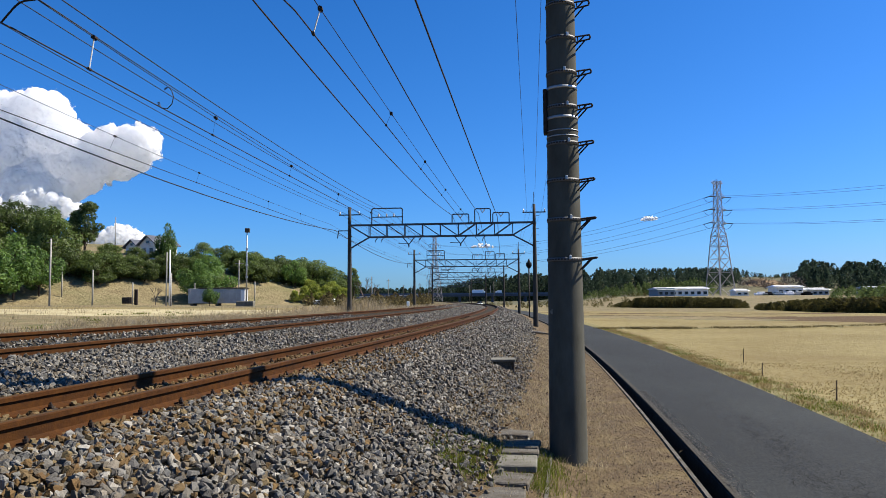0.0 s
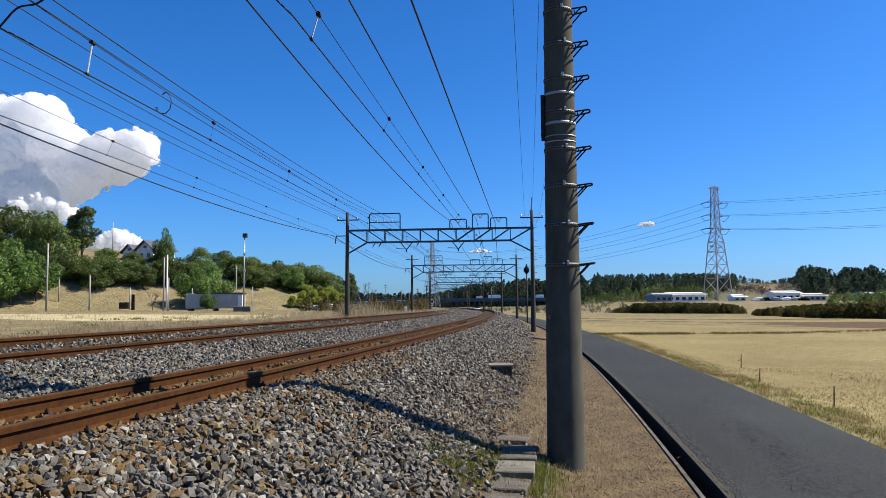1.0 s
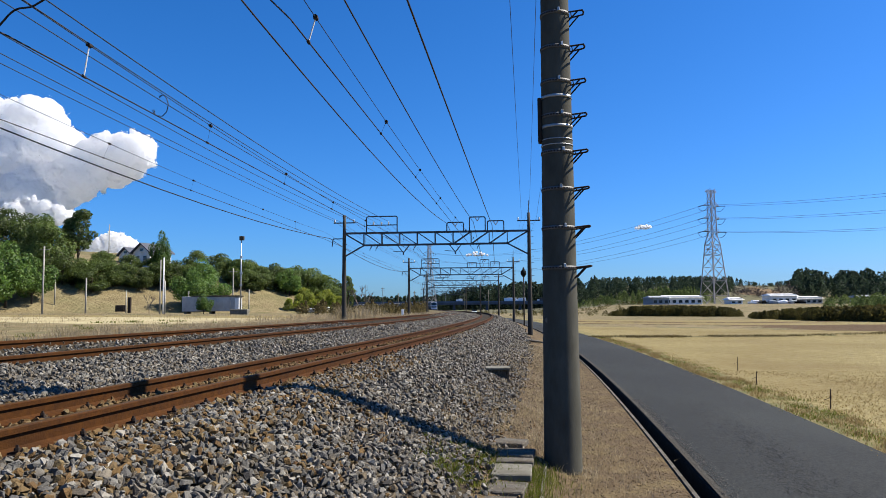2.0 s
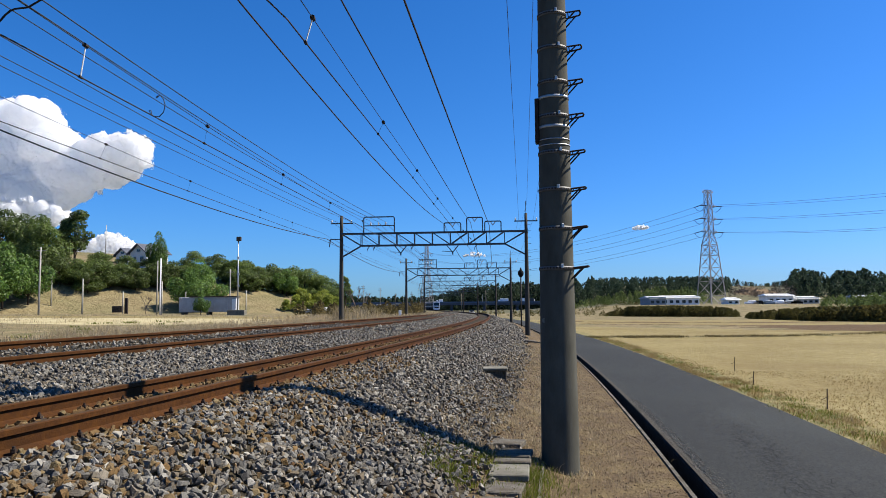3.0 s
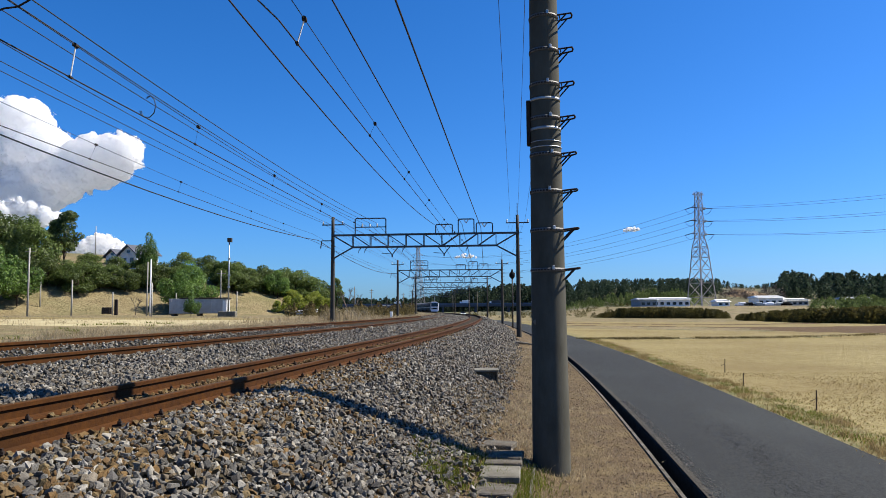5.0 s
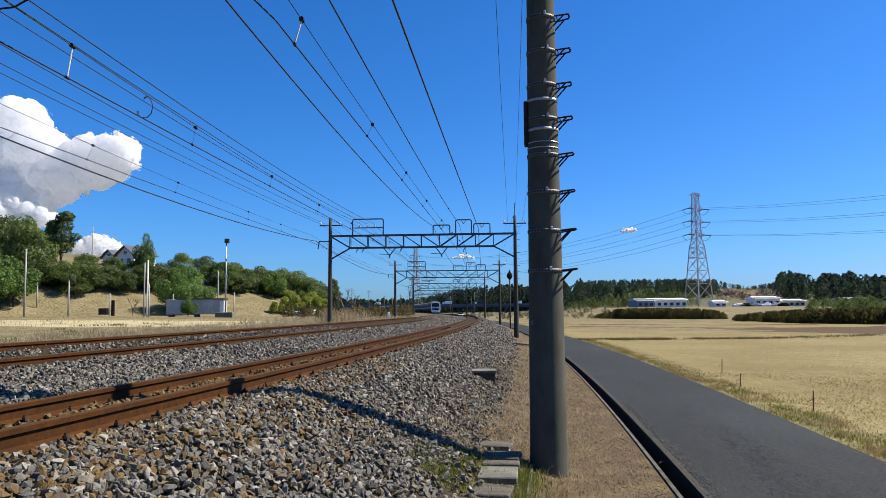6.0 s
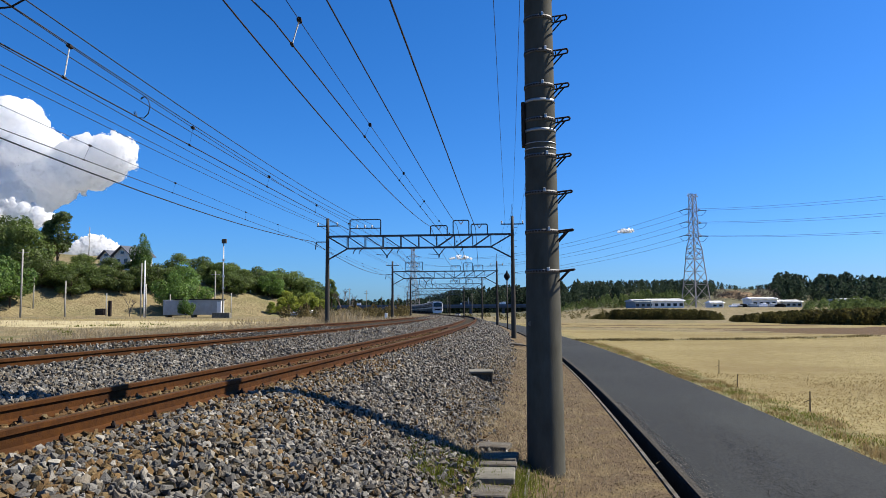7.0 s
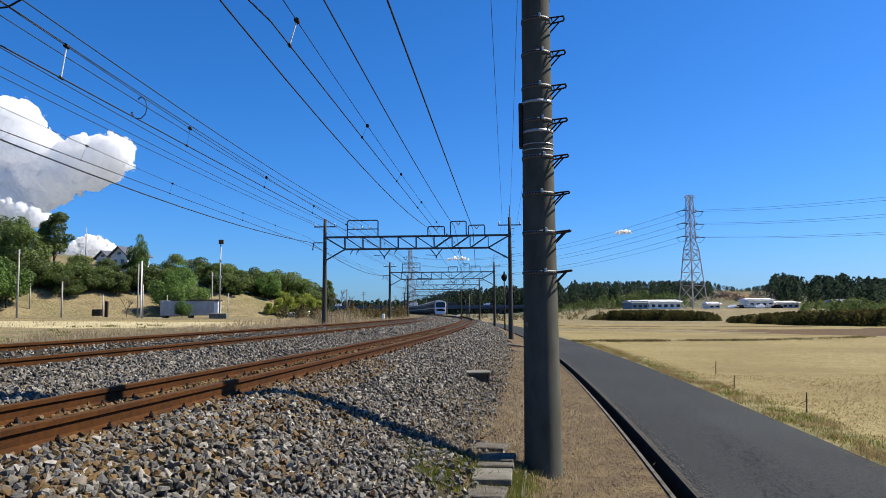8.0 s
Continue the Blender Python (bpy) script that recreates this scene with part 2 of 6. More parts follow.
for _n in ("leaf_dark", "leaf_mid", "leaf_lime", "leaf_hedge", "dry_blade", "straw_blade", "green_blade", "leaf_far", "leaf_bamboo", "bund_grass", "cloud_wisp", "cloud"):
    _t = MAT[_n].node_tree                      # thin leaves let some light through
    _p = _t.nodes["Principled BSDF"]
    _tr = _t.nodes.new("ShaderNodeBsdfTranslucent")
    _mx = _t.nodes.new("ShaderNodeMixShader")
    _mx.inputs["Fac"].default_value = 0.6 if _n == "cloud" else 0.5
    _t.links.new(_p.inputs["Base Color"].links[0].from_socket, _tr.inputs["Color"])
    _t.links.new(_p.outputs["BSDF"], _mx.inputs[1])
    _t.links.new(_tr.outputs["BSDF"], _mx.inputs[2])
    _t.links.new(_mx.outputs["Shader"], _t.nodes["Material Output"].inputs["Surface"])
MAT["train_silver"].node_tree.nodes["Principled BSDF"].inputs["Specular IOR Level"].default_value = 0.1
_c = MAT["cloud"].node_tree.nodes["Principled BSDF"]
_c.inputs["Subsurface Weight"].default_value = 1.0
_c.inputs["Subsurface Radius"].default_value = (1.0, 1.0, 1.0)
_c.inputs["Subsurface Scale"].default_value = 120.0
lamp_mat = bpy.data.materials.new("head_lamp")
lamp_mat.use_nodes = True
lamp_mat.node_tree.nodes["Principled BSDF"].inputs["Emission Color"].default_value = (1, 0.95, 0.85, 1)
lamp_mat.node_tree.nodes["Principled BSDF"].inputs["Emission Strength"].default_value = 0.35
MAT["head_lamp"] = lamp_mat


# ------------------------------------------------------------------ mesh helpers
def mesh_of(name, verts, faces, mats, smooth=False):
    me = bpy.data.meshes.new(name)
    me.from_pydata([tuple(v) for v in verts], [], [tuple(int(i) for i in f) for f in faces])
    for m in mats if isinstance(mats, (list, tuple)) else [mats]:
        me.materials.append(MAT[m])
    if smooth:
        me.polygons.foreach_set("use_smooth", [True] * len(me.polygons))
    return me


def fast_mesh(name, co, quads, mat):
    """A large mesh from arrays: co (n, 3), quads (m, k)."""
    me = bpy.data.meshes.new(name)
    co = np.ascontiguousarray(co, dtype=np.float32)
    quads = np.ascontiguousarray(quads, dtype=np.int32)
    k = quads.shape[1]
    me.vertices.add(len(co))
    me.vertices.foreach_set("co", co.ravel())
    me.loops.add(quads.size)
    me.loops.foreach_set("vertex_index", quads.ravel())
    me.polygons.add(len(quads))
    me.polygons.foreach_set("loop_start", np.arange(0, quads.size, k, dtype=np.int32))
    me.polygons.foreach_set("loop_total", np.full(len(quads), k, dtype=np.int32))
    me.polygons.foreach_set("use_smooth", np.zeros(len(quads), dtype=bool))
    me.update(calc_edges=True)
    me.materials.append(MAT[mat])
    return me


def part(name, bm, material, parent=None, label=""):
    me = bpy.data.meshes.new(name)
    bm.normal_update()
    bm.to_mesh(me)
    bm.free()
    me.materials.append(MAT[material])
    ob = new(name, me)
    if parent:
        ob.parent = parent
    if label:
        ob["label"] = label
    return ob


def box(bm, centre, size, turn=None, bevel=0.0):
    made = bmesh.ops.create_cube(bm, size=1.0)["verts"]
    bmesh.ops.scale(bm, vec=size, verts=made)
    if bevel:
        edges = list({e for v in made for e in v.link_edges})
        made = list({v for f in bmesh.ops.bevel(bm, geom=edges, offset=bevel, segments=1, affect="EDGES")["faces"] for v in f.verts} | {v for v in made if v.is_valid})
    if turn is not None:
        bmesh.ops.transform(bm, matrix=turn.to_4x4(), verts=made)
    bmesh.ops.translate(bm, vec=centre, verts=made)
    return made


def beam(bm, p, q, w, h=None, sides=4, taper=1.0):
    """A bar from p to q."""
    p, q = Vector(p), Vector(q)
    d = q - p
    h = h or w
    rot = d.to_track_quat("Z", "Y" if abs(d.normalized().z) < 0.99 else "X").to_matrix()
    rings = []
    for base, s in ((p, 1.0), (q, taper)):
        ring = []
        for i in range(sides):
            a = 2 * math.pi * (i + 0.5) / sides
            k = 1 / math.cos(math.pi / sides) if sides == 4 else 1.0
            ring.append(bm.verts.new(base + rot @ Vector((math.cos(a) * w / 2 * k * s, math.sin(a) * h / 2 * k * s, 0))))
        rings.append(ring)
    for i in range(sides):
        j = (i + 1) % sides
        f = bm.faces.new((rings[0][i], rings[0][j], rings[1][j], rings[1][i]))
        f.smooth = sides > 6
    bm.faces.new(rings[0][::-1])
    bm.faces.new(rings[1])


def lathe(bm, profile, sides=24, centre=(0, 0, 0)):
    """Turn (radius, z) pairs round the z axis."""
    rings = [[bm.verts.new((centre[0] + r * math.cos(2 * math.pi * i / sides), centre[1] + r * math.sin(2 * math.pi * i / sides), centre[2] + z)) for i in range(sides)] for r, z in profile]
    for a, b in zip(rings, rings[1:]):
        for i in range(sides):
            f = bm.faces.new((a[i], a[(i + 1) % sides], b[(i + 1) % sides], b[i]))
            f.smooth = True
    bm.faces.new(rings[0][::-1])
    bm.faces.new(rings[-1])


def empty(name, m=None):
    ob = new(name)
    ob.empty_display_size = 0.2
    if m is not None:
        ob.matrix_world = m
    return ob


def wire_curve(name, points, radius, material, label, category="wire", group=""):
    cu = bpy.data.curves.new(name, "CURVE")
    cu.dimensions = "3D"
    cu.bevel_depth = radius
    cu.bevel_resolution = 1
    sp = cu.splines.new("POLY")
    sp.points.add(len(points) - 1)
    for p, q in zip(sp.points, points):
        p.co = (*q, 1)
    cu.materials.append(MAT[material])
    return tagged(new(name, cu), label, category, group)


def sag(p, q, drop, n=10):
    p, q = Vector(p), Vector(q)
    return [p.lerp(q, i / n) - Vector((0, 0, drop * 4 * (i / n) * (1 - i / n))) for i in range(n + 1)]


# ------------------------------------------------------------------ the line of the railway
A0, A1, A2, A3 = -4.1908, 0.17436, 0.0021482, 1.02149e-5
Y1, Y2, Y3, R2 = 205.0, 285.0, 470.0, 600.0


def slope(y):
    y = np.asarray(y, dtype=float)
    s = A1 - A2 * np.minimum(y, Y1) + A3 * np.minimum(y, Y1) ** 2 / 2
    s = s + 0.525 * math.pi / 90 * np.sin(math.pi * np.clip((y - 40) / 90, 0, 1))
    return s - (np.clip(y, Y2, Y3) - Y2) / R2


def tx(y):
    """x of the near track's centre line."""
    y = np.asarray(y, dtype=float)
    u = np.minimum(y, Y1)
    x = A0 + A1 * u - A2 * u * u / 2 + A3 * u ** 3 / 6
    s1 = A1 - A2 * Y1 + A3 * Y1 * Y1 / 2
    x = x + s1 * np.maximum(y - Y1, 0) + 0.525 * (1 - np.cos(math.pi * np.clip((y - 40) / 90, 0, 1)))
    v = np.clip(y, Y2, Y3) - Y2
    return x - v * v / (2 * R2) - np.maximum(y - Y3, 0) * (Y3 - Y2) / R2


def lane(y, o):
    """The lane and its gutter draw slowly nearer to the track."""
    return o - 0.0175 * (np.clip(y, -10, 75) - 8) * np.clip((np.asarray(o) - 4.2) / 0.9, 0, 1)


def along(y, o, z=0.0):
    """The point beside the near track: o metres to the right of its centre line."""
    o = lane(y, o)
    return Vector((float(tx(y) + o * np.sqrt(1 + slope(y) ** 2)), float(y), z))


TOP_N, TOP_F = 1.24, 1.205          # rail heads of the near track
TOP_LN, TOP_LF = 1.388, 1.53        # and of the second one
GAUGE, APART = 1.132, 3.8

PROFILE = [(-4000, 1.9), (-120, 1.85), (-60, 1.55), (-30, 1.2), (-12.0, 0.95), (-7.2, 1.0), (-6.0, 1.15), (-5.2, 1.36), (-4.37, 1.405), (-3.23, 1.265), (-2.3, 1.13), (-1.5, 1.06), (-0.566, 1.015),
           (0.566, 1.045), (1.15, 1.04), (1.45, 0.99), (3.15, 0.27), (3.6, 0.2), (4.1, 0.03), (5.35, 0.0), (5.7, -0.02), (8.4, -0.02), (9.2, -0.03), (11.0, -0.12), (4000, -0.12)]


def profile(o):
    return np.interp(o, [p[0] for p in PROFILE], [p[1] for p in PROFILE])


def hill_left(x, y):
    """The wooded bank beyond the left field."""
    # foot line from (-95, 92) to (-22, 168)
    d = np.array([73.0, 76.0]) / np.hypot(73, 76)
    s = (x + 95) * d[0] + (y - 92) * d[1]
    b = -(x + 95) * d[1] + (y - 92) * d[0]
    b = b - 3 * np.sin(s * 0.05)
    rise = np.clip(b * 0.42, 0, 7.0) + np.clip((b - 17) * 0.16, 0, 9)
    return rise * np.clip((118 - s) / 36, 0, 1) ** 0.8


def ridge_far(x, y):
    """The wooded ridge on the right and ahead."""
    b = y - 330 - 0.05 * x + 25 * np.sin(x * 0.013)
    rise = np.clip(b * 0.12, 0, 11)
    side = np.clip((x - 58 - (y - 330) * 0.02) / 30, 0, 1)
    shelf = 2.8 * np.clip((y - 180) / 60, 0, 1) * np.clip((x - 38) / 28, 0, 1)
    return (rise * side + shelf) * np.clip((540 - y) / 90, 0, 1)


def ground_z(x, y):
    o = (x - tx(y)) / np.sqrt(1 + slope(y) ** 2)
    return profile(o) + hill_left(x, y) + ridge_far(x, y)


# ------------------------------------------------------------------ ground
def bund_y(x):
    """The low grass ridge between the first two fields."""
    return 49.6 + 0.45 * np.maximum(x - 23.0, 0)


def field_end(x):
    return np.maximum(82.0 - 1.15 * np.maximum(x - 16.0, 0), bund_y(x) + 1.0)


def soil_end(x):
    return 94.0 - 0.42 * (x - 20.0) + 5 * np.sin(x * 0.13)


def build_ground():
    os_ = sorted(set([round(v, 3) for v in
          list(np.geomspace(160, 4000, 9) * -1) + list(np.arange(-156, -9, 4.0)) + [p[0] for p in PROFILE if abs(p[0]) < 100] +
          [-0.9, 0.0, 2.0, 2.6, 4.6, 5.41, 5.415, 5.615, 5.62, 5.66, 7.3, 9.9] + list(np.arange(12, 80, 1.6)) + list(np.arange(84, 440, 7.0)) + list(np.geomspace(450, 4000, 8))]))
    ys = list(np.arange(-45, 110, 1.0)) + list(np.arange(110, 300, 4.0)) + list(np.arange(300, 900, 20.0)) + list(np.geomspace(900, 4500, 10))
    O, Y = np.meshgrid(os_, ys)
    X = tx(Y) + lane(Y, O) * np.sqrt(1 + slope(Y) ** 2)
    Z = profile(O) + hill_left(X, Y) + ridge_far(X, Y)
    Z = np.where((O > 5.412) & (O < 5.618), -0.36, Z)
    Z += np.where(O > 9.5, 0.16 * np.exp(-((Y - bund_y(X)) / 0.7) ** 2), 0)
    Z += np.where(np.abs(O) > 9.7, 0.03 * np.sin(X * 0.9) * np.sin(Y * 0.7), 0)
    n = len(os_)
    verts = np.stack([X, Y, Z], -1).reshape(-1, 3)
    faces, slots = [], []
    names = ["ballast_bed_shaded", "dirt", "gutter_shaded", "verge", "straw", "pale_straw", "soil", "rough_grass", "bank_grass", "far_ground"]
    for j in range(len(ys) - 1):
        for i in range(n - 1):
            faces.append((j * n + i, j * n + i + 1, (j + 1) * n + i + 1, (j + 1) * n + i))
            o, y = (os_[i] + os_[i + 1]) / 2, (ys[j] + ys[j + 1]) / 2
            x = float(tx(y)) + o
            if o < -5.3:
                if hill_left(x, y) > 0.15:
                    s = "bank_grass"
                elif y > 260 or o < -160:
                    s = "far_ground"
                elif -o < 12:
                    s = "rough_grass"
                else:
                    s = "rough_grass" if y < 50 + 2 * math.sin(o * 0.3) or y > 92 else "pale_straw" if y < 76 else "straw"
            elif o < 3.3:
                s = "ballast_bed_shaded"
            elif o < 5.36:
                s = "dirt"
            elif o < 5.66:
                s = "gutter_shaded"
            elif o < 9.2:
                s = "verge"
            elif y < bund_y(x) - 0.6:
                s = "straw"
            elif y < bund_y(x) + 0.6:
                s = "rough_grass"
            elif y < field_end(x):
                s = "straw"
            elif y < soil_end(x):
                s = "soil" if x > 32 + 2 * math.sin(y) or y > soil_end(x) - 3 else "rough_grass"
            elif y < soil_end(x) + 12:
                s = "straw"
            elif y < soil_end(x) + 17:
                s = "soil" if x < 52 else "rough_grass"
            elif y < soil_end(x) + 34:
                s = "straw" if x < 60 else "rough_grass"
            elif y < 300:
                s = "rough_grass"
            else:
                s = "far_ground"
            slots.append(names.index(s))
    me = mesh_of("ground", verts, faces, names)
    me.polygons.foreach_set("material_index", slots)
    return tagged(new("ground", me), "railway land with ballast bed, dirt strip and dry winter fields", "ground", kind="structure")


build_ground()


def strip(name, o_list, z_list, ys, mat):
    verts = [along(y, o, z) for y in ys for o, z in zip(o_list, z_list)]
    n = len(o_list)
    faces = [(j * n + i, j * n + i + 1, (j + 1) * n + i + 1, (j + 1) * n + i) for j in range(len(ys) - 1) for i in range(n - 1)]
    return mesh_of(name, verts, faces, mat)


road_ys = list(np.arange(-45, 60, 1.5)) + list(np.arange(60, 330, 6))
road = tagged(new("road", strip("road", [5.63, 5.635, 6.2, 7.1, 7.9, 8.33, 8.335], [-0.10, 0.0, 0.025, 0.04, 0.02, 0.0, -0.10], road_ys, "asphalt")),
              "narrow grey asphalt lane beside the railway", "road", kind="structure")
edge = new("road_edge", strip("road_edge", [5.637, 5.66, 5.715], [0.006, 0.0075, 0.0095], road_ys, "asphalt_edge"))
edge.parent = road
rng_c = random.Random(12)
crack_verts, crack_faces = [], []
for k in range(170):
    y = rng_c.uniform(6.5, 15)
    o = rng_c.gauss(6.75, 0.22)
    heading = rng_c.uniform(-0.9, 0.9)
    for step in range(rng_c.randint(2, 5)):
        y2, o2 = y + 0.06 * math.cos(heading), o + 0.06 * math.sin(heading)
        w = rng_c.uniform(0.002, 0.007)
        base = len(crack_verts)
        for yy, oo in ((y, o), (y2, o2)):
            z = float(np.interp(oo, [5.635, 6.2, 7.1, 7.9], [0.0, 0.025, 0.04, 0.02])) + 0.004
            crack_verts += [along(yy, oo - w, z), along(yy, oo + w, z)]
        crack_faces.append((base, base + 1, base + 3, base + 2))
        y, o, heading = y2, o2, heading + rng_c.uniform(-0.7, 0.7)
cracks = new("road_cracks", mesh_of("road_cracks", crack_verts, crack_faces, "crack"))
cracks.parent = road
gutter_lip = tagged(new("gutter", strip("gutter", [5.36, 5.362, 5.408, 5.41], [-0.1, 0.02, 0.02, -0.33], road_ys, "old_concrete")),
                    "narrow concrete drainage gutter beside the lane", "gutter", kind="structure")


# ------------------------------------------------------------------ railway tracks
def rail_mesh(name, o, top_n, y0, y1):
    """One rail as a swept flat-bottom section."""
    sec = [(-0.0725, -0.174), (-0.0725, -0.162), (-0.03, -0.145), (-0.009, -0.13), (-0.009, -0.055), (-0.0325, -0.044), (-0.0325, -0.008), (-0.026, 0.0),
           (0.026, 0.0), (0.0325, -0.008), (0.0325, -0.044), (0.009, -0.055), (0.009, -0.13), (0.03, -0.145), (0.0725, -0.162), (0.0725, -0.174)]
    ys = [y for y in list(np.arange(-12, 60, 1.0)) + list(np.arange(60, 480, 4.0)) if y0 <= y <= y1]
    n = len(sec)
    verts = [along(y, o + a, top_n + b) for y in ys for a, b in sec]
    faces, slots = [], []
    for j in range(len(ys) - 1):
        for i in range(n - 1):
            faces.append((j * n + i, (j + 1) * n + i, (j + 1) * n + i + 1, j * n + i + 1))
            slots.append(1 if i == 7 else 0)
    me = mesh_of(name, verts, faces, ["rail_rust", "rail_top"])
    me.polygons.foreach_set("material_index", slots)
    return me


def clip_mesh():
    bm = bmesh.new()
    box(bm, (0.0, 0, 0.010), (0.09, 0.09, 0.02), bevel=0.006)
    beam(bm, (-0.05, 0, 0.022), (0.03, 0, 0.034), 0.05, 0.018)
    beam(bm, (0.0, 0, 0.02), (0.0, 0, 0.075), 0.02, sides=6)
    beam(bm, (0.0, 0, 0.036), (0.0, 0, 0.058), 0.038, sides=6)
    me = bpy.data.meshes.new("fastener")
    bm.to_mesh(me)
    bm.free()
    me.materials.append(MAT["iron_dark"])
    return me


def sleeper_mesh():
    bm = bmesh.new()
    box(bm, (0, 0, -0.07), (2.1, 0.2, 0.14), bevel=0.012)
    me = bpy.data.meshes.new("sleeper")
    bm.to_mesh(me)
    bm.free()
    me.materials.append(MAT["sleeper"])
    return me


CLIP, SLEEPER = clip_mesh(), sleeper_mesh()


def track(label, o, top_right, top_left, y_clips):
    thing = tagged(empty("railway_track"), label, "railway track", "double track")
    rails = []
    for side, top in ((1, top_right), (-1, top_left)):
        r = new("rail", rail_mesh("rail", o + side * GAUGE / 2, top, -12, 480))
        r.parent = thing
        rails.append((r, side, top))
    y, rng = -2.0, random.Random(3)
    while y < y_clips:
        lean = math.atan2(top_right - top_left, GAUGE)
        turn = Matrix.Rotation(-math.atan(float(slope(y))), 4, "Z") @ Matrix.Rotation(-lean, 4, "Y")
        s = new("sleeper", SLEEPER)
        s.parent = thing
        s.matrix_world = Matrix.Translation(along(y, o, (top_right + top_left) / 2 - 0.178)) @ turn
        for r, side, top in rails:
            for inner in (-1, 1):
                c = new("fastener", CLIP)
                c.parent = r
                c.matrix_world = Matrix.Translation(along(y + rng.uniform(-0.02, 0.02), o + side * GAUGE / 2 + inner * 0.105, top - 0.174)) @ turn @ Matrix.Rotation(0 if inner > 0 else math.pi, 4, "Z")
        y += 0.61
    return thing


track("rusty steel rails on sleepers in grey ballast, near track", 0.0, TOP_N, TOP_F, 42)
track("rusty steel rails on sleepers in grey ballast, second track", -APART, TOP_LN, TOP_LF, 30)


# ------------------------------------------------------------------ gantries of the overhead line
G0, G1 = 9.6, 48.0
GANTRY_YS = [G1, 86.0, 126.0, 168.0, 212.0]


def frame_bracket(bm, x0, x1, z0, z1, w=0.07):
    c = 0.07
    pts = [(x0, 0, z0), (x0, 0, z1 - c), (x0 + c, 0, z1), (x1 - c, 0, z1), (x1, 0, z1 - c), (x1, 0, z0)]
    for p, q in zip(pts, pts[1:]):
        beam(bm, p, q, w)


def insulator(parent, x, y, z, h=0.18, r=0.05, name="insulator"):
    bm = bmesh.new()
    lathe(bm, [(r * 0.4, 0), (r, h * 0.12), (r * 0.5, h * 0.3), (r, h * 0.42), (r * 0.5, h * 0.6), (r * 0.9, h * 0.75), (r * 0.3, h)], 8, (x, y, z))
    return part(name, bm, "insulator", parent)


def step_iron(parent, z, r, jitter):
    """A perforated strap round the post with a folding foot loop."""
    bm = bmesh.new()
    lathe(bm, [(r + 0.002, -0.022), (r + 0.007, -0.022), (r + 0.007, 0.022), (r + 0.002, 0.022)], 32, (0, 0, z))
    strap = part("strap", bm, "strap_steel", parent, "dull perforated steel strap")
    bm = bmesh.new()
    for i in range(34):
        a = 2 * math.pi * i / 34
        rot = Matrix.Rotation(a, 3, "Z")
        made = box(bm, (0, 0, 0), (0.003, 0.022, 0.017))
        bmesh.ops.transform(bm, matrix=Matrix.Translation((0, 0, z)) @ rot.to_4x4() @ Matrix.Translation((r + 0.0075, 0, 0)), verts=made)
    part("strap_hole", bm, "iron_dark", strap)
    bm = bmesh.new()
    a = -1.2 + jitter
    box(bm, ((r + 0.015) * math.cos(a), (r + 0.015) * math.sin(a), z + 0.02), (0.03, 0.03, 0.05), Matrix.Rotation(a, 3, "Z"), bevel=0.004)
    part("buckle", bm, "galvanised", strap)
    bm = bmesh.new()
    x0, x1 = r + 0.0, r + 0.17
    loop = [(x0, -0.10, z), (x1, -0.075, z + 0.02), (x1 + 0.012, 0.0, z + 0.022), (x1, 0.075, z + 0.02), (x0, 0.10, z)]
    for p, q in zip(loop, loop[1:]):
        beam(bm, p, q, 0.022, sides=6)
    beam(bm, (x1 - 0.05, -0.085, z + 0.015), (r - 0.02, -0.10, z - 0.13), 0.019, sides=6)
    beam(bm, (x1 - 0.05, 0.085, z + 0.015), (r - 0.02, 0.10, z - 0.13), 0.019, sides=6)
    beam(bm, (x0 + 0.03, -0.1, z), (x0 + 0.03, 0.1, z), 0.014, sides=6)
    part("step_loop", bm, "iron_dark", strap, "dark steel foot loop")


RUNGS = (2.456, 2.941, 3.416, 3.872, 4.325, 4.752, 5.182, 5.615)   # heights of the climbing irons


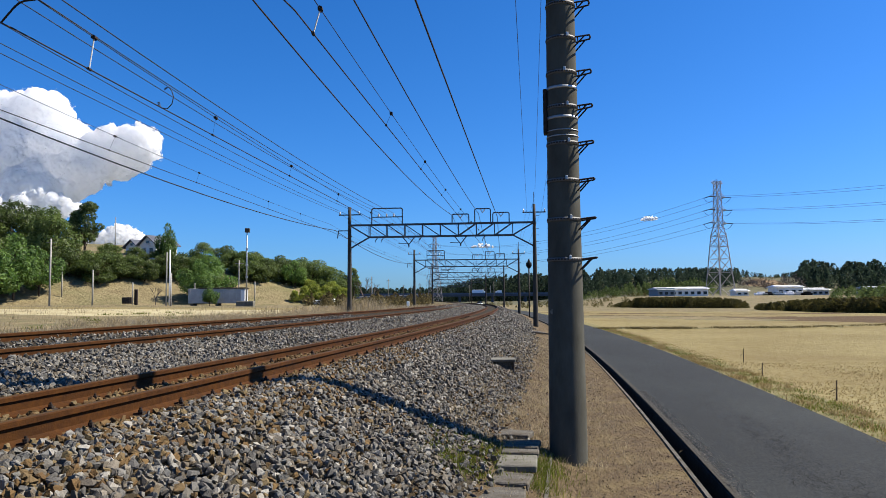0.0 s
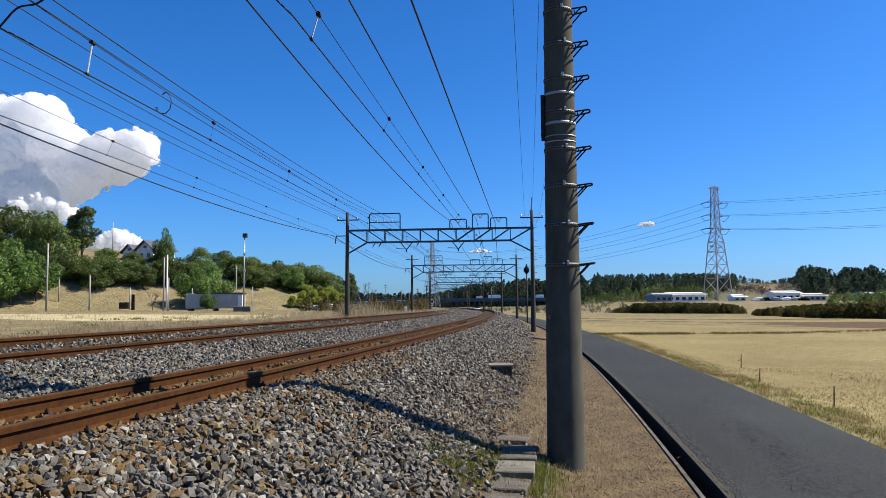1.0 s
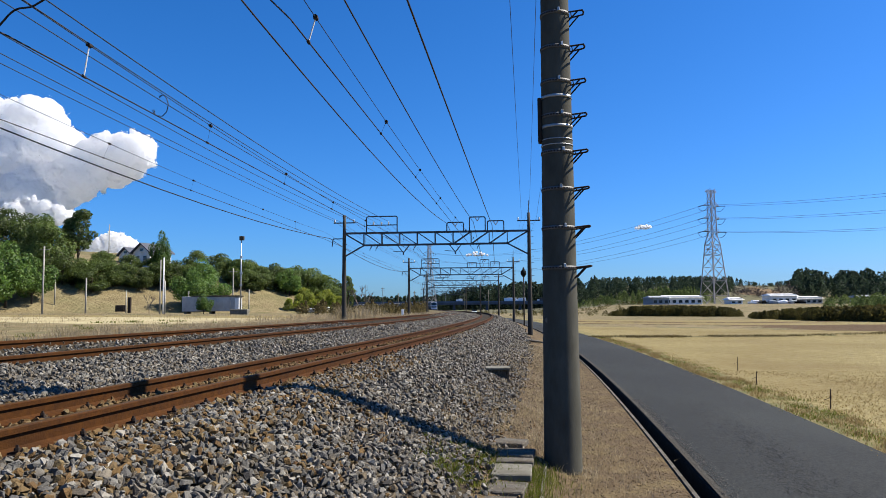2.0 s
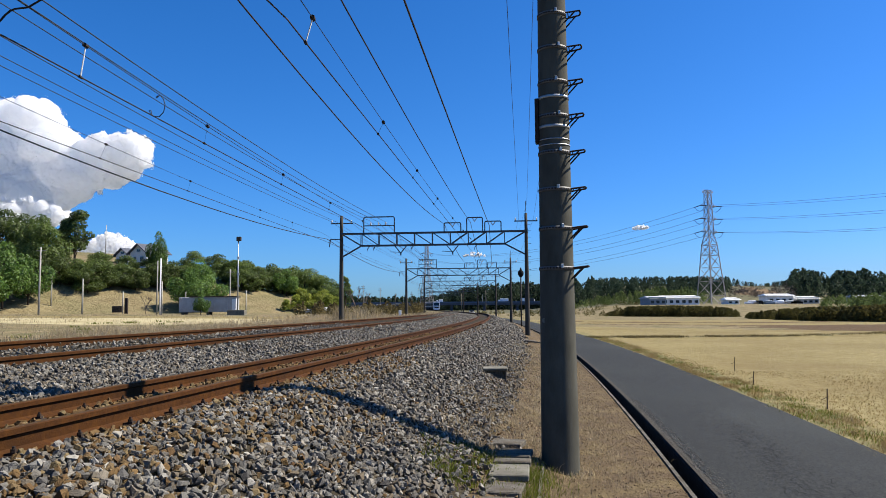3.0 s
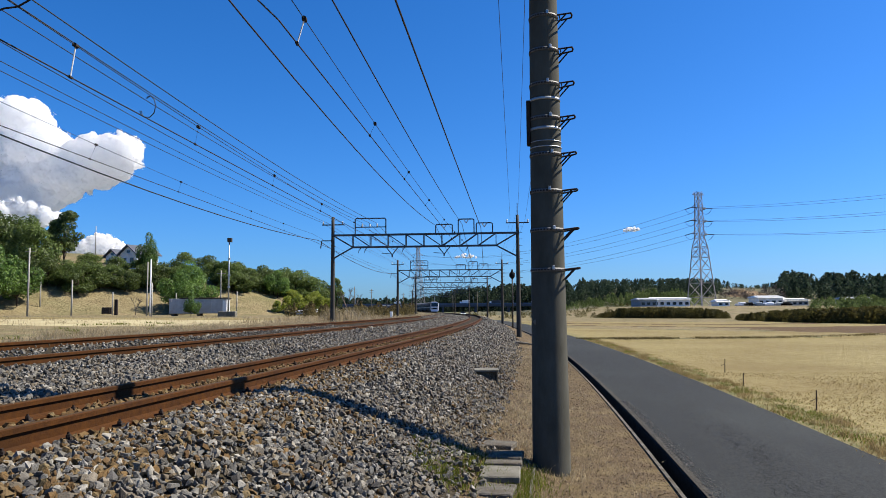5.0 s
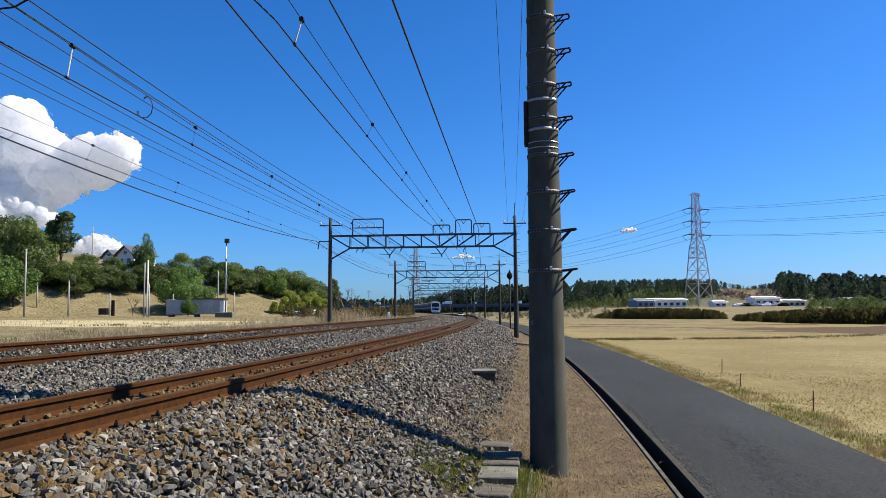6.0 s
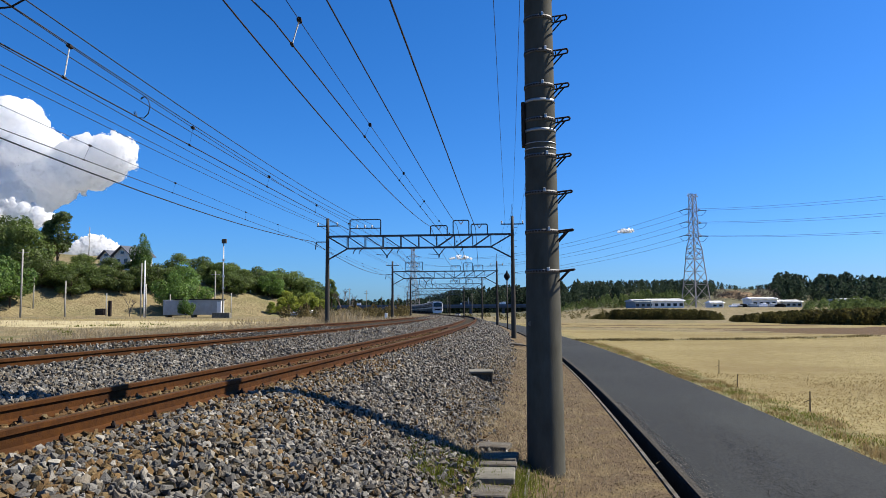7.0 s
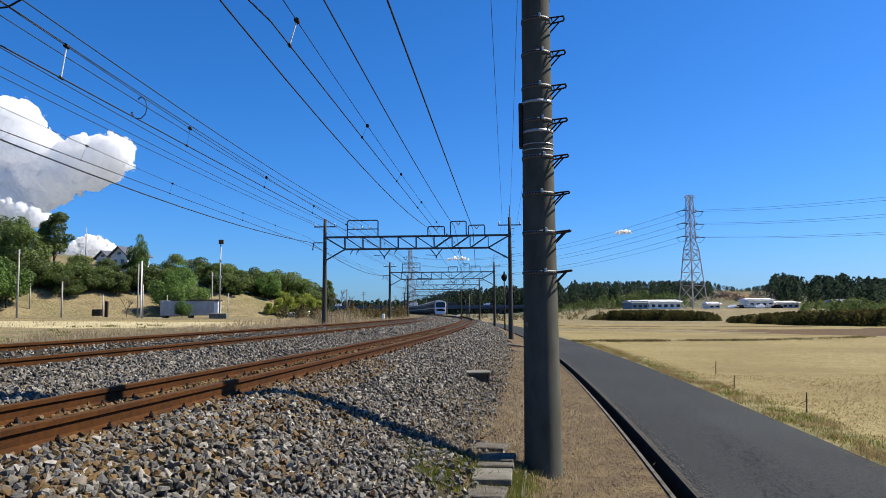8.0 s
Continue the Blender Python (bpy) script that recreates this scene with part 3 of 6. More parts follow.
def gantry(name, y, left, right, z_left, z_right, label, near=False):
    """Two concrete posts and a lattice beam across both tracks. Local x runs along the beam."""
    ob = empty(name)
    ob.matrix_world = Matrix.Translation(along(y, 0)) @ Matrix.Rotation(math.atan(-float(slope(y))), 4, "Z")
    tagged(ob, label, "gantry", "overhead line gantries")
    z_top, z_low = 6.98, 6.17
    if near:
        z_top, z_low = 7.5, 6.7
    for x, z0, zt in ((left, z_left, 8.2), (right, z_right, 8.15 if not near else 9.1)):
        bm = bmesh.new()
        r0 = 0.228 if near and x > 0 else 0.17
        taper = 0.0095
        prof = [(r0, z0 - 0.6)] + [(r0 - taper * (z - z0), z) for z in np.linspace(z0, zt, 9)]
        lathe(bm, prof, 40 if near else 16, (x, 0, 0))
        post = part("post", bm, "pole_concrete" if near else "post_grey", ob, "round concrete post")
        if near and x > 0:
            hold = empty("climbing_irons")
            hold.parent = ob
            hold.location = (x, 0, 0)
            hold.rotation_euler = (0, 0, radians(-4))
            for k, z in enumerate(RUNGS):
                step_iron(hold, z, r0 - taper * z, 0.12 * math.sin(k * 2.3))
            for z, h in ((4.56, 0.035), (4.19, 0.035), (4.03, 0.012), (3.96, 0.012)):
                bm = bmesh.new()
                r = r0 - taper * z
                lathe(bm, [(r + 0.001, -h / 2), (r + 0.006, -h / 2), (r + 0.006, h / 2), (r + 0.001, h / 2)], 32, (x, 0, z))
                part("band", bm, "galvanised", ob, "bright steel band")
            bm = bmesh.new()
            box(bm, (x - 0.205, 0.0, 4.29), (0.05, 0.16, 0.55), bevel=0.008)
            part("cable_plate", bm, "iron_dark", ob, "dark upright mounting plate")
            bm = bmesh.new()
            lathe(bm, [(0.028, 0), (0.032, 0.004), (0.028, 0.008)], 12)
            bmesh.ops.transform(bm, matrix=Matrix.Translation((x - 0.155, -0.135, 1.83)) @ Matrix.Rotation(radians(90), 4, "X"), verts=bm.verts)
            part("tag", bm, "concrete", ob, "small pale number disc")
        elif near or x > 0:
            for k in range(14):
                z = z0 + 1.9 + 0.42 * k
                if z < zt - 0.6:
                    bm = bmesh.new()
                    beam(bm, (x + r0 - 0.06, 0, z), (x + r0 + 0.13, 0, z), 0.022)
                    part("step_iron", bm, "post_grey", post)
        # cross arm near the top with pin insulators
        bm = bmesh.new()
        half = 0.75
        beam(bm, (x - half, 0.12, zt - 0.5), (x + half, 0.12, zt - 0.5), 0.07)
        part("cross_arm", bm, "steel_blue", ob)
        for dx in ((-0.68, 0.0 if x < 0 else 0.5, 0.62) if x < 0 else (-0.68, 0.68)):
            insulator(ob, x + dx, 0.12, zt - 0.47, 0.2, 0.06)
    bm = bmesh.new()
    beam(bm, (right, 0, 8.0), (right, 0, 8.95 if not near else 10.0), 0.05, sides=6)
    part("earth_rod", bm, "post_grey", ob)
    for nm, z, xa, xb in (("top_chord", z_top, left, right), ("bottom_chord", z_low, left + 1.35, right - 1.4)):
        bm = bmesh.new()
        for dy in (-0.2, 0.2):
            beam(bm, (xa, dy, z), (xb, dy, z), 0.09)
        for x in np.arange(xa + 0.6, xb, 1.2):
            beam(bm, (x, -0.2, z), (x, 0.2, z), 0.05)
        part(nm, bm, "steel_blue", ob)
    # web of posts and diagonals
    xs = np.linspace(left + 1.35, right - 1.4, 9)
    mid = 4.5
    for i, x in enumerate(xs):
        bm = bmesh.new()
        for dy in (-0.2, 0.2):
            beam(bm, (x, dy, z_low), (x, dy, z_top), 0.05)
        part("web_post", bm, "steel_blue", ob)
        if i < len(xs) - 1:
            bm = bmesh.new()
            a, b = (z_top, z_low) if i < mid else (z_low, z_top)
            for dy in (-0.2, 0.2):
                beam(bm, (x, dy, a), (xs[i + 1], dy, b), 0.055)
            part("web_diagonal", bm, "steel_blue", ob)
    for xp, xe in ((left, left + 1.35), (right, right - 1.4)):
        for za, zb, nm in ((z_top, z_low, "end_diagonal"), (z_low - 0.75, z_low, "knee_brace")):
            bm = bmesh.new()
            beam(bm, (xp, 0, za), (xe, 0, zb), 0.09)
            part(nm, bm, "steel_blue", ob)
    # brackets on top of the beam
    for x0, x1, h in ((-7.3, -5.25, 1.1), (-1.95, -0.85, 0.62), (-0.46, 0.57, 0.95), (0.72, 1.78, 0.68)):
        bm = bmesh.new()
        frame_bracket(bm, x0, x1, z_top, z_top + h)
        if h > 1:
            beam(bm, (x0, 0, z_top + 0.52), (x1, 0, z_top + 0.52), 0.06)
        br = part("wire_bracket", bm, "steel_blue", ob)
        if h > 1:
            for x in (-6.83, -6.31, -5.83):
                insulator(br, x, 0, z_top + 0.55, 0.2, 0.06)
        else:
            bm = bmesh.new()
            xm = (x0 + x1) / 2
            for s in (-0.17, 0.17):
                beam(bm, (xm + s, 0, z_top + h), (xm, 0, z_top + h - 0.27), 0.06)
            part("hanger", bm, "insulator", br, "pale hanging insulator pair")
    # registration supports under the beam
    for x in (-4.08, 0.1, -6.6, -7.0):
        bm = bmesh.new()
        beam(bm, (x + 0.12, 0, z_low), (x - 0.05, 0, z_low - 0.22), 0.05)
        beam(bm, (x - 0.05, 0, z_low - 0.22), (x - 0.08, 0, z_low - 0.36), 0.035)
        part("wire_hook", bm, "steel_blue", ob)
    for x in (() if near else (-4.83, -1.40)):
        bm = bmesh.new()
        beam(bm, (x - 0.42, 0, z_low), (x, 0, z_low - 0.52), 0.06)
        beam(bm, (x + 0.42, 0, z_low), (x, 0, z_low - 0.52), 0.06)
        beam(bm, (x - 0.7, 0, z_low - 0.42), (x + 0.05, 0, z_low - 0.47), 0.035)
        beam(bm, (x, 0, z_low - 0.45), (x, 0, z_low - 0.66), 0.09)
        part("wire_support", bm, "steel_blue", ob)
    if near:
        bm = bmesh.new()
        arm = [(-3.85, 0, 5.98), (-3.649, 0, 6.188), (-3.572, 0, 6.244), (-3.494, 0, 6.269), (-3.313, 0, 6.275), (-3.258, 0, 6.291), (-3.056, 0, 6.389), (-2.6, 0, 6.72)]
        for p, q in zip(arm, arm[1:]):
            beam(bm, p, q, 0.03, sides=6)
        part("registration_arm", bm, "iron_dark", ob, "dark curved registration arm")
    bm = bmesh.new()
    beam(bm, (left, 0, z_top - 0.35), (left - 0.75, 0, z_top - 0.35), 0.06)
    beam(bm, (left - 0.75, 0, z_top - 0.35), (left - 0.82, 0, z_top - 0.85), 0.06)
    part("side_arm", bm, "steel_blue", ob)
    return ob


g_near = gantry("overhead_gantry", G0, -8.6, 4.025, 0.9, 0.0, "dark concrete post with climbing irons carrying a lattice beam", near=True)
g_first = gantry("overhead_gantry", G1, -8.8, 3.4, 0.85, 0.05, "concrete posts with blue-grey lattice beam over both tracks")
for y in GANTRY_YS[1:]:
    copy_thing(g_first, Matrix.Translation(along(y, -0.23 if y < 100 else 0.1, -0.3)) @ Matrix.Rotation(math.atan(-float(slope(y))), 4, "Z"))


# ------------------------------------------------------------------ wires of the overhead line
def line_points(o0, z0, o1, z1, drop):
    """A wire over all spans: o0 at the near gantry, o1 from the next gantry on."""
    back = along(-28, o0 + (o0 - o1) * 0.3)
    stops = [Vector((back.x, -28, z0)), along(G0, o0, z0)] + [along(y, o1, z1 - (0.3 if y > G1 else 0)) for y in GANTRY_YS]
    pts = []
    for p, q in zip(stops, stops[1:]):
        pts += sag(p, q, drop, 12)[:-1]
    return pts + [stops[-1]]


SINGLE = [(1.615, 7.412, 1.011, 7.393, 0.046, 0.016), (0.464, 7.586, -0.207, 7.598, 0.232, 0.013), (-1.086, 7.334, -1.925, 7.52, 0.489, 0.013),
          (3.371, 7.84, 2.935, 7.84, 0.05, 0.006), (3.908, 8.80, 3.475, 8.80, 0.05, 0.006), (4.48, 7.83, 3.90, 7.83, 0.05, 0.006),
          (-4.809, 7.65, -5.811, 7.721, 0.324, 0.012), (-5.230, 7.67, -6.290, 7.728, 0.34, 0.011), (-5.740, 7.729, -6.753, 7.747, 0.313, 0.010), (-6.742, 7.735, -8.113, 7.762, 0.316, 0.010),
          (-7.984, 7.926, -8.914, 7.684, 0.169, 0.010), (-8.483, 7.971, -9.411, 7.787, 0.213, 0.010), (-8.98, 6.841, -9.562, 6.586, 0.547, 0.020)]
for i, (o0, z0, o1, z1, drop, rad) in enumerate(SINGLE):
    wire_curve("feeder_wire", line_points(o0, z0, o1, z1, drop), rad * (1.25 if i < 3 else 1.0), "copper_wire" if i < 3 else "wire",
               "thin dark overhead wire strung between the gantries" if rad < 0.012 else "thick dark feeder wire strung between the gantries", group="overhead wires")


def catenary(contact, messenger, label, drops, pale=True):
    """contact and messenger: the arguments of line_points for the two wires."""
    thing = tagged(empty("catenary"), label, "overhead line", "overhead contact lines")
    con, mes = line_points(*contact), line_points(*messenger)
    for nm, pts, rad in (("contact_wire", con, 0.011), ("messenger_wire", mes, 0.007)):
        w = wire_curve(nm, pts, rad, "copper_wire" if nm == "contact_wire" else "wire", "")
        w.parent = thing
        del w["category"]
    for k, y in enumerate(drops):
        p, q = [Vector((np.interp(y, [v.y for v in w], [v.x for v in w]), y, np.interp(y, [v.y for v in w], [v.z for v in w]))) for w in (con, mes)]
        bm = bmesh.new()
        long = k == 0 and pale
        beam(bm, p, q, 0.022 if long else 0.006, sides=6)
        rod = part("dropper", bm, "insulator" if long else "wire", thing)
        for e, w in ((p, 0.05), (q, 0.075)):
            bm = bmesh.new()
            beam(bm, e - Vector((0, 0.05, 0)), e + Vector((0, 0.05, 0)), w, sides=6)
            part("clamp", bm, "iron_dark", rod)
    return thing


catenary((0.521, 5.865, -0.105, 5.661, 0.017), (0.62, 6.249, 0.087, 6.247, 0.303), "contact and messenger wires over the near track", (10.45, 15.95, 21.2, 26.4, 32.2, 38.0, 43.5, 55, 62, 70, 78, 93, 102, 112))
left_line = catenary((-3.231, 5.667, -4.088, 5.656, 0.027), (-3.161, 6.228, -4.064, 6.217, 0.349), "contact and messenger wires over the second track", (11.34, 15.97, 21.3, 26.8, 32.5, 38.0, 43.5, 55, 62, 70, 78, 93, 102, 112))
catenary((-8.516, 6.552, -9.807, 6.502, 0.033), (-8.219, 7.211, -9.933, 7.013, 0.257), "contact and messenger wires carried beside the gantry posts", (16.3, 21.56, 27.55, 35.65, 41.2, 55, 62, 70, 78), False)
loop = [(-5.421, 13.75, 6.065), (-5.474, 13.75, 6.021), (-5.464, 13.75, 6.054), (-5.4, 13.75, 6.076), (-5.334, 13.75, 6.009), (-5.298, 13.75, 5.888), (-5.327, 13.75, 5.746), (-5.411, 13.75, 5.66), (-5.519, 13.75, 5.671), (-5.574, 13.75, 5.715), (-5.597, 13.75, 5.781), (-5.565, 13.75, 5.781), (-5.541, 13.75, 5.682)]
jumper = wire_curve("jumper_wire", [Vector(p) for p in loop], 0.009, "wire", "looped dark jumper wire")
jumper.parent = left_line
del jumper["category"]


# ------------------------------------------------------------------ train
def train_car(name, head):
    """A stainless commuter car, its front at y = 0 and its body along +y; z = 0 is the rail head."""
    ob = tagged(empty(name), "stainless steel commuter train car with blue and cream stripe" if not head else "commuter train head car, white front with black windscreen", "train", "train cars")
    L, W = 19.5, 2.9
    sec = [(-1.38, 1.05), (-1.45, 1.4), (-1.45, 3.0), (-1.36, 3.35), (-1.0, 3.58), (0, 3.66), (1.0, 3.58), (1.36, 3.35), (1.45, 3.0), (1.45, 1.4), (1.38, 1.05)]
    bm = bmesh.new()
    rings = []
    for y, k in ((0.0 if not head else 0.25, 1.0), (L, 1.0)):
        rings.append([bm.verts.new((x * k, y, z)) for x, z in sec])
    n = len(sec)
    for i in range(n):
        bm.faces.new((rings[0][i], rings[0][(i + 1) % n], rings[1][(i + 1) % n], rings[1][i]))
    bm.faces.new(rings[0])
    bm.faces.new(rings[1][::-1])
    body = part("body", bm, "train_silver", ob)
    for side in (-1, 1):
        for z, h, m, nm in ((1.98, 0.14, "train_blue", "blue_stripe"), (1.82, 0.12, "train_cream", "cream_stripe"), (3.12, 0.12, "train_blue", "blue_stripe")):
            bm = bmesh.new()
            box(bm, (side * (1.456 if z < 3 else 1.425), L / 2 + 0.2, z), (0.012 if z < 3 else 0.05, L - 0.6, h))
            part(nm, bm, m, body)
        for k in range(9):
            y = 1.7 + k * 2.05
            bm = bmesh.new()
            door = k % 2 == 0
            box(bm, (side * 1.458, y + 0.3, 2.45), (0.016, 0.5 if door else 1.25, 0.75), bevel=0.004)
            part("door_window" if door else "window", bm, "glass_dark", body)
    bm = bmesh.new()
    box(bm, (0, L / 2, 0.78), (2.4, L - 5.5, 0.55), bevel=0.03)
    part("underframe", bm, "iron_dark", ob, "dark underfloor equipment boxes")
    for y in (3.2, L - 3.2):
        bm = bmesh.new()
        box(bm, (0, y, 0.5), (2.1, 2.6, 0.32), bevel=0.04)
        bogie = part("bogie", bm, "iron_dark", ob)
        for dy in (-1.05, 1.05):
            bm = bmesh.new()
            for x in (-0.56, 0.56):
                beam(bm, (x - 0.06, y + dy, 0.43), (x + 0.06, y + dy, 0.43), 0.86, sides=16)
            beam(bm, (-0.56, y + dy, 0.43), (0.56, y + dy, 0.43), 0.14, sides=8)
            part("wheelset", bm, "iron_dark", bogie)
    for y in (6.0, 13.5):
        bm = bmesh.new()
        box(bm, (0, y, 3.78), (1.7, 3.2, 0.26), bevel=0.06)
        part("roof_unit", bm, "grey_wall", ob, "grey roof cooling unit")
    if head:
        bm = bmesh.new()
        front = [(-1.45, 0.95), (-1.45, 3.0), (-1.3, 3.4), (-0.9, 3.62), (0.9, 3.62), (1.3, 3.4), (1.45, 3.0), (1.45, 0.95), (1.2, 0.35), (-1.2, 0.35)]
        a = [bm.verts.new((x, 0.28, z)) for x, z in front]
        b = [bm.verts.new((x * 0.93, -0.12 + 0.05 * max(0, z - 2), z)) for x, z in front]
        for i in range(len(front)):
            j = (i + 1) % len(front)
            bm.faces.new((a[i], b[i], b[j], a[j]))
        bm.faces.new(b[::-1])
        face = part("front_mask", bm, "car_white", ob, "white moulded front")
        bm = bmesh.new()
        box(bm, (0, -0.085, 2.70), (2.42, 0.09, 1.22), Matrix.Rotation(radians(-3), 3, "X"), bevel=0.02)
        part("windscreen", bm, "glass_dark", face, "wide black windscreen")
        bm = bmesh.new()
        box(bm, (0, -0.135, 1.38), (2.35, 0.05, 0.55), bevel=0.02)
        part("lower_panel", bm, "tyre", face, "black lower panel")
        bm = bmesh.new()
        box(bm, (0, -0.13, 1.95), (2.5, 0.03, 0.10))
        part("front_stripe", bm, "train_blue", face)
        for x in (-0.95, 0.95):
            bm = bmesh.new()
            beam(bm, (x, -0.17, 1.4), (x, -0.12, 1.4), 0.18, sides=12)
            part("head_lamp", bm, "head_lamp", face, "lit head lamp")
        bm = bmesh.new()
        box(bm, (0, -0.08, 3.3), (1.0, 0.05, 0.2))
        part("destination_board", bm, "tyre", face)
        bm = bmesh.new()
        beam(bm, (0.4, 1.2, 3.6), (0.4, 1.2, 4.0), 0.05)
        part("aerial", bm, "iron_dark", ob)
    return ob


head_car = train_car("train_head_car", True)
mid_car = train_car("train_car", False)
CARS = [head_car, mid_car] + [copy_thing(mid_car, Matrix()) for _ in range(9)]


def train_front(t):
    """Arc-length position along y of the train's front."""
    return 188.0 + 24.0 * (8.0 - t)


# ------------------------------------------------------------------ far vehicles on the viaduct
VIA_Y = 700.0


def lorry(label, length, height, colour):
    ob = tagged(empty("lorry"), label, "lorry", "vehicles on the viaduct")
    bm = bmesh.new()
    box(bm, (0.8, 0, height / 2 + 0.6), (length - 2.6, 2.4, height - 0.6), bevel=0.08)
    part("cargo_box", bm, colour, ob)
    bm = bmesh.new()
    box(bm, (-length / 2 + 0.9, 0, 1.7), (1.8, 2.3, 2.2), bevel=0.2)
    part("cab", bm, "car_white", ob)
    for x in (-length / 2 + 1, length / 2 - 1.2, length / 2 - 2.4):
        bm = bmesh.new()
        beam(bm, (x, -1.2, 0.5), (x, 1.2, 0.5), 1.0, sides=12)
        part("wheel", bm, "tyre", ob)
    return ob


lorry_a = lorry("long white box lorry on the viaduct", 14.0, 4.0, "car_white")
lorry_b = lorry("small white box van on the viaduct", 6.5, 3.2, "car_white")
lorry_c = lorry("white box lorry on the viaduct", 10.0, 3.8, "car_white")
lorry_d = lorry("white lorry with silver box on the viaduct", 11.0, 3.8, "train_silver")
lorry_e = lorry("pale box van on the viaduct", 6.5, 3.2, "white_wall")


def motions():
    times = [0.0, 1.0, 2.0, 3.0, 4.0, 5.0, 6.0, 7.0, 8.0]
    for i, car in enumerate(CARS):
        rows = []
        for t in times:
            y = train_front(t) + i * 20.0
            p, q = along(y, 0), along(y + 19.5, 0)
            a = math.atan2(q.y - p.y, q.x - p.x) - math.pi / 2
            rows.append((t, Matrix.Translation((p.x, p.y, 1.22)) @ Matrix.Rotation(a, 4, "Z")))
        walk(car, rows)
    for ob, x0, v, lane in ((lorry_a, 24.0, 18.0, 2.0), (lorry_b, 43.0, -16.0, -3.0), (lorry_c, 97.0, -14.0, -3.0), (lorry_d, 113.0, -11.5, -3.0), (lorry_e, 155.0, -12.5, -3.0)):
        turn = Matrix.Rotation(math.pi if v > 0 else 0, 4, "Z")
        walk(ob, [(t, Matrix.Translation((x0 + v * t, VIA_Y + lane, 7.2)) @ turn) for t in (0.0, 4.0, 8.0)])


# ------------------------------------------------------------------ loose ballast
def rock_shapes(count, seed):
    """Angular convex stones as (vertices, triangles)."""
    rng = np.random.RandomState(seed)
    out = []
    for _ in range(count):
        bm = bmesh.new()
        p = rng.normal(size=(13, 3))
        p /= (np.abs(p) ** 3.2).sum(1)[:, None] ** (1 / 3.2)
        p *= rng.uniform(0.72, 1.0, (13, 1)) * np.array([1.0, rng.uniform(0.6, 0.95), rng.uniform(0.45, 0.75)])
        for v in p:
            bm.verts.new(v)
        bmesh.ops.convex_hull(bm, input=bm.verts)
        bmesh.ops.delete(bm, geom=[v for v in bm.verts if not v.link_faces], context="VERTS")
        bmesh.ops.triangulate(bm, faces=bm.faces)
        bm.verts.index_update()
        out.append((np.array([v.co for v in bm.verts]), np.array([[v.index for v in f.verts] for f in bm.faces])))
        bm.free()
    return out


ROCKS = rock_shapes(18, 5)


def scatter_rocks(name, zones, mat, label, seed):
    """zones: (o0, o1, y0, y1, stones per square metre, size). Stones lie on the ballast."""
    rng = np.random.RandomState(seed)
    co, tri, base = [], [], 0
    for o0, o1, y0, y1, dens, size in zones:
        n = int((o1 - o0) * (y1 - y0) * dens)
        o, y = rng.uniform(o0, o1, n), rng.uniform(y0, y1, n)
        keep = (rng.uniform(0, 1, n) < np.clip((3.35 - o) / 0.8, 0.12, 1)) | (mat in ("dirt", "litter", "road_grit"))
        o, y = o[keep], y[keep]
        n = len(o)
        z = profile(o) + rng.uniform(-0.012, 0.055, n) + 0.012 * np.sin(o * 7 + y * 3)
        x = tx(y) + lane(y, o) * np.sqrt(1 + slope(y) ** 2)
        sz = size * rng.uniform(0.55, 1.25, n) * 0.5
        if mat in ("dirt", "litter", "road_grit"):
            z = profile(o) + rng.uniform(-0.006, 0.002, n) + (0.03 if mat == "road_grit" else 0.0)
        q = rng.normal(size=(n, 4))
        q /= np.linalg.norm(q, axis=1)[:, None]
        w, a, b, c = q.T
        R = np.stack([np.stack([1 - 2 * (b * b + c * c), 2 * (a * b - c * w), 2 * (a * c + b * w)], -1),
                      np.stack([2 * (a * b + c * w), 1 - 2 * (a * a + c * c), 2 * (b * c - a * w)], -1),
                      np.stack([2 * (a * c - b * w), 2 * (b * c + a * w), 1 - 2 * (a * a + b * b)], -1)], -2)
        kind = rng.randint(0, len(ROCKS), n)
        for k, (v, f) in enumerate(ROCKS):
            idx = np.nonzero(kind == k)[0]
            if not len(idx):
                continue
            p = np.einsum("nij,vj->nvi", R[idx], v) * sz[idx, None, None] + np.stack([x, y, z], -1)[idx, None, :]
            t = f[None] + (np.arange(len(idx)) * len(v))[:, None, None] + base
            co.append(p.reshape(-1, 3))
            tri.append(t.reshape(-1, 3))
            base += len(idx) * len(v)
    me = fast_mesh(name, np.concatenate(co), np.concatenate(tri), mat)
    return tagged(new(name, me), label, "ballast", kind="stuff")


scatter_rocks("ballast_stones", [
    (0.72, 3.2, -6.0, 3.0, 251, 0.085), (-5.3, -4.5, -6.0, 8.0, 156, 0.074), (-4.25, -3.35, -6.0, 8.0, 218, 0.085), (-3.05, -0.7, -6.0, 4.0, 251, 0.085), (0.75, 3.35, 3.0, 10.0, 677, 0.081), (0.75, 3.3, 10.0, 18.0, 459, 0.081), (0.75, 3.3, 18.0, 34.0, 208, 0.095), (0.75, 3.3, 34.0, 70.0, 45, 0.14),
    (-3.05, -0.75, 4.0, 14.0, 459, 0.081), (-3.05, -0.75, 14.0, 28.0, 186, 0.085), (-3.05, -0.75, 28.0, 60.0, 60, 0.13),
    (-5.3, -0.8, 60.0, 120.0, 22, 0.17), (0.8, 3.2, 70.0, 130.0, 22, 0.17), (-5.6, -4.5, 8.0, 40.0, 60, 0.10), (-4.25, -3.35, 8.0, 30.0, 156, 0.07), (3.3, 3.6, 4.0, 12.0, 60, 0.06)],
    "stones", "loose angular grey and brown crushed stones along the track", 11)
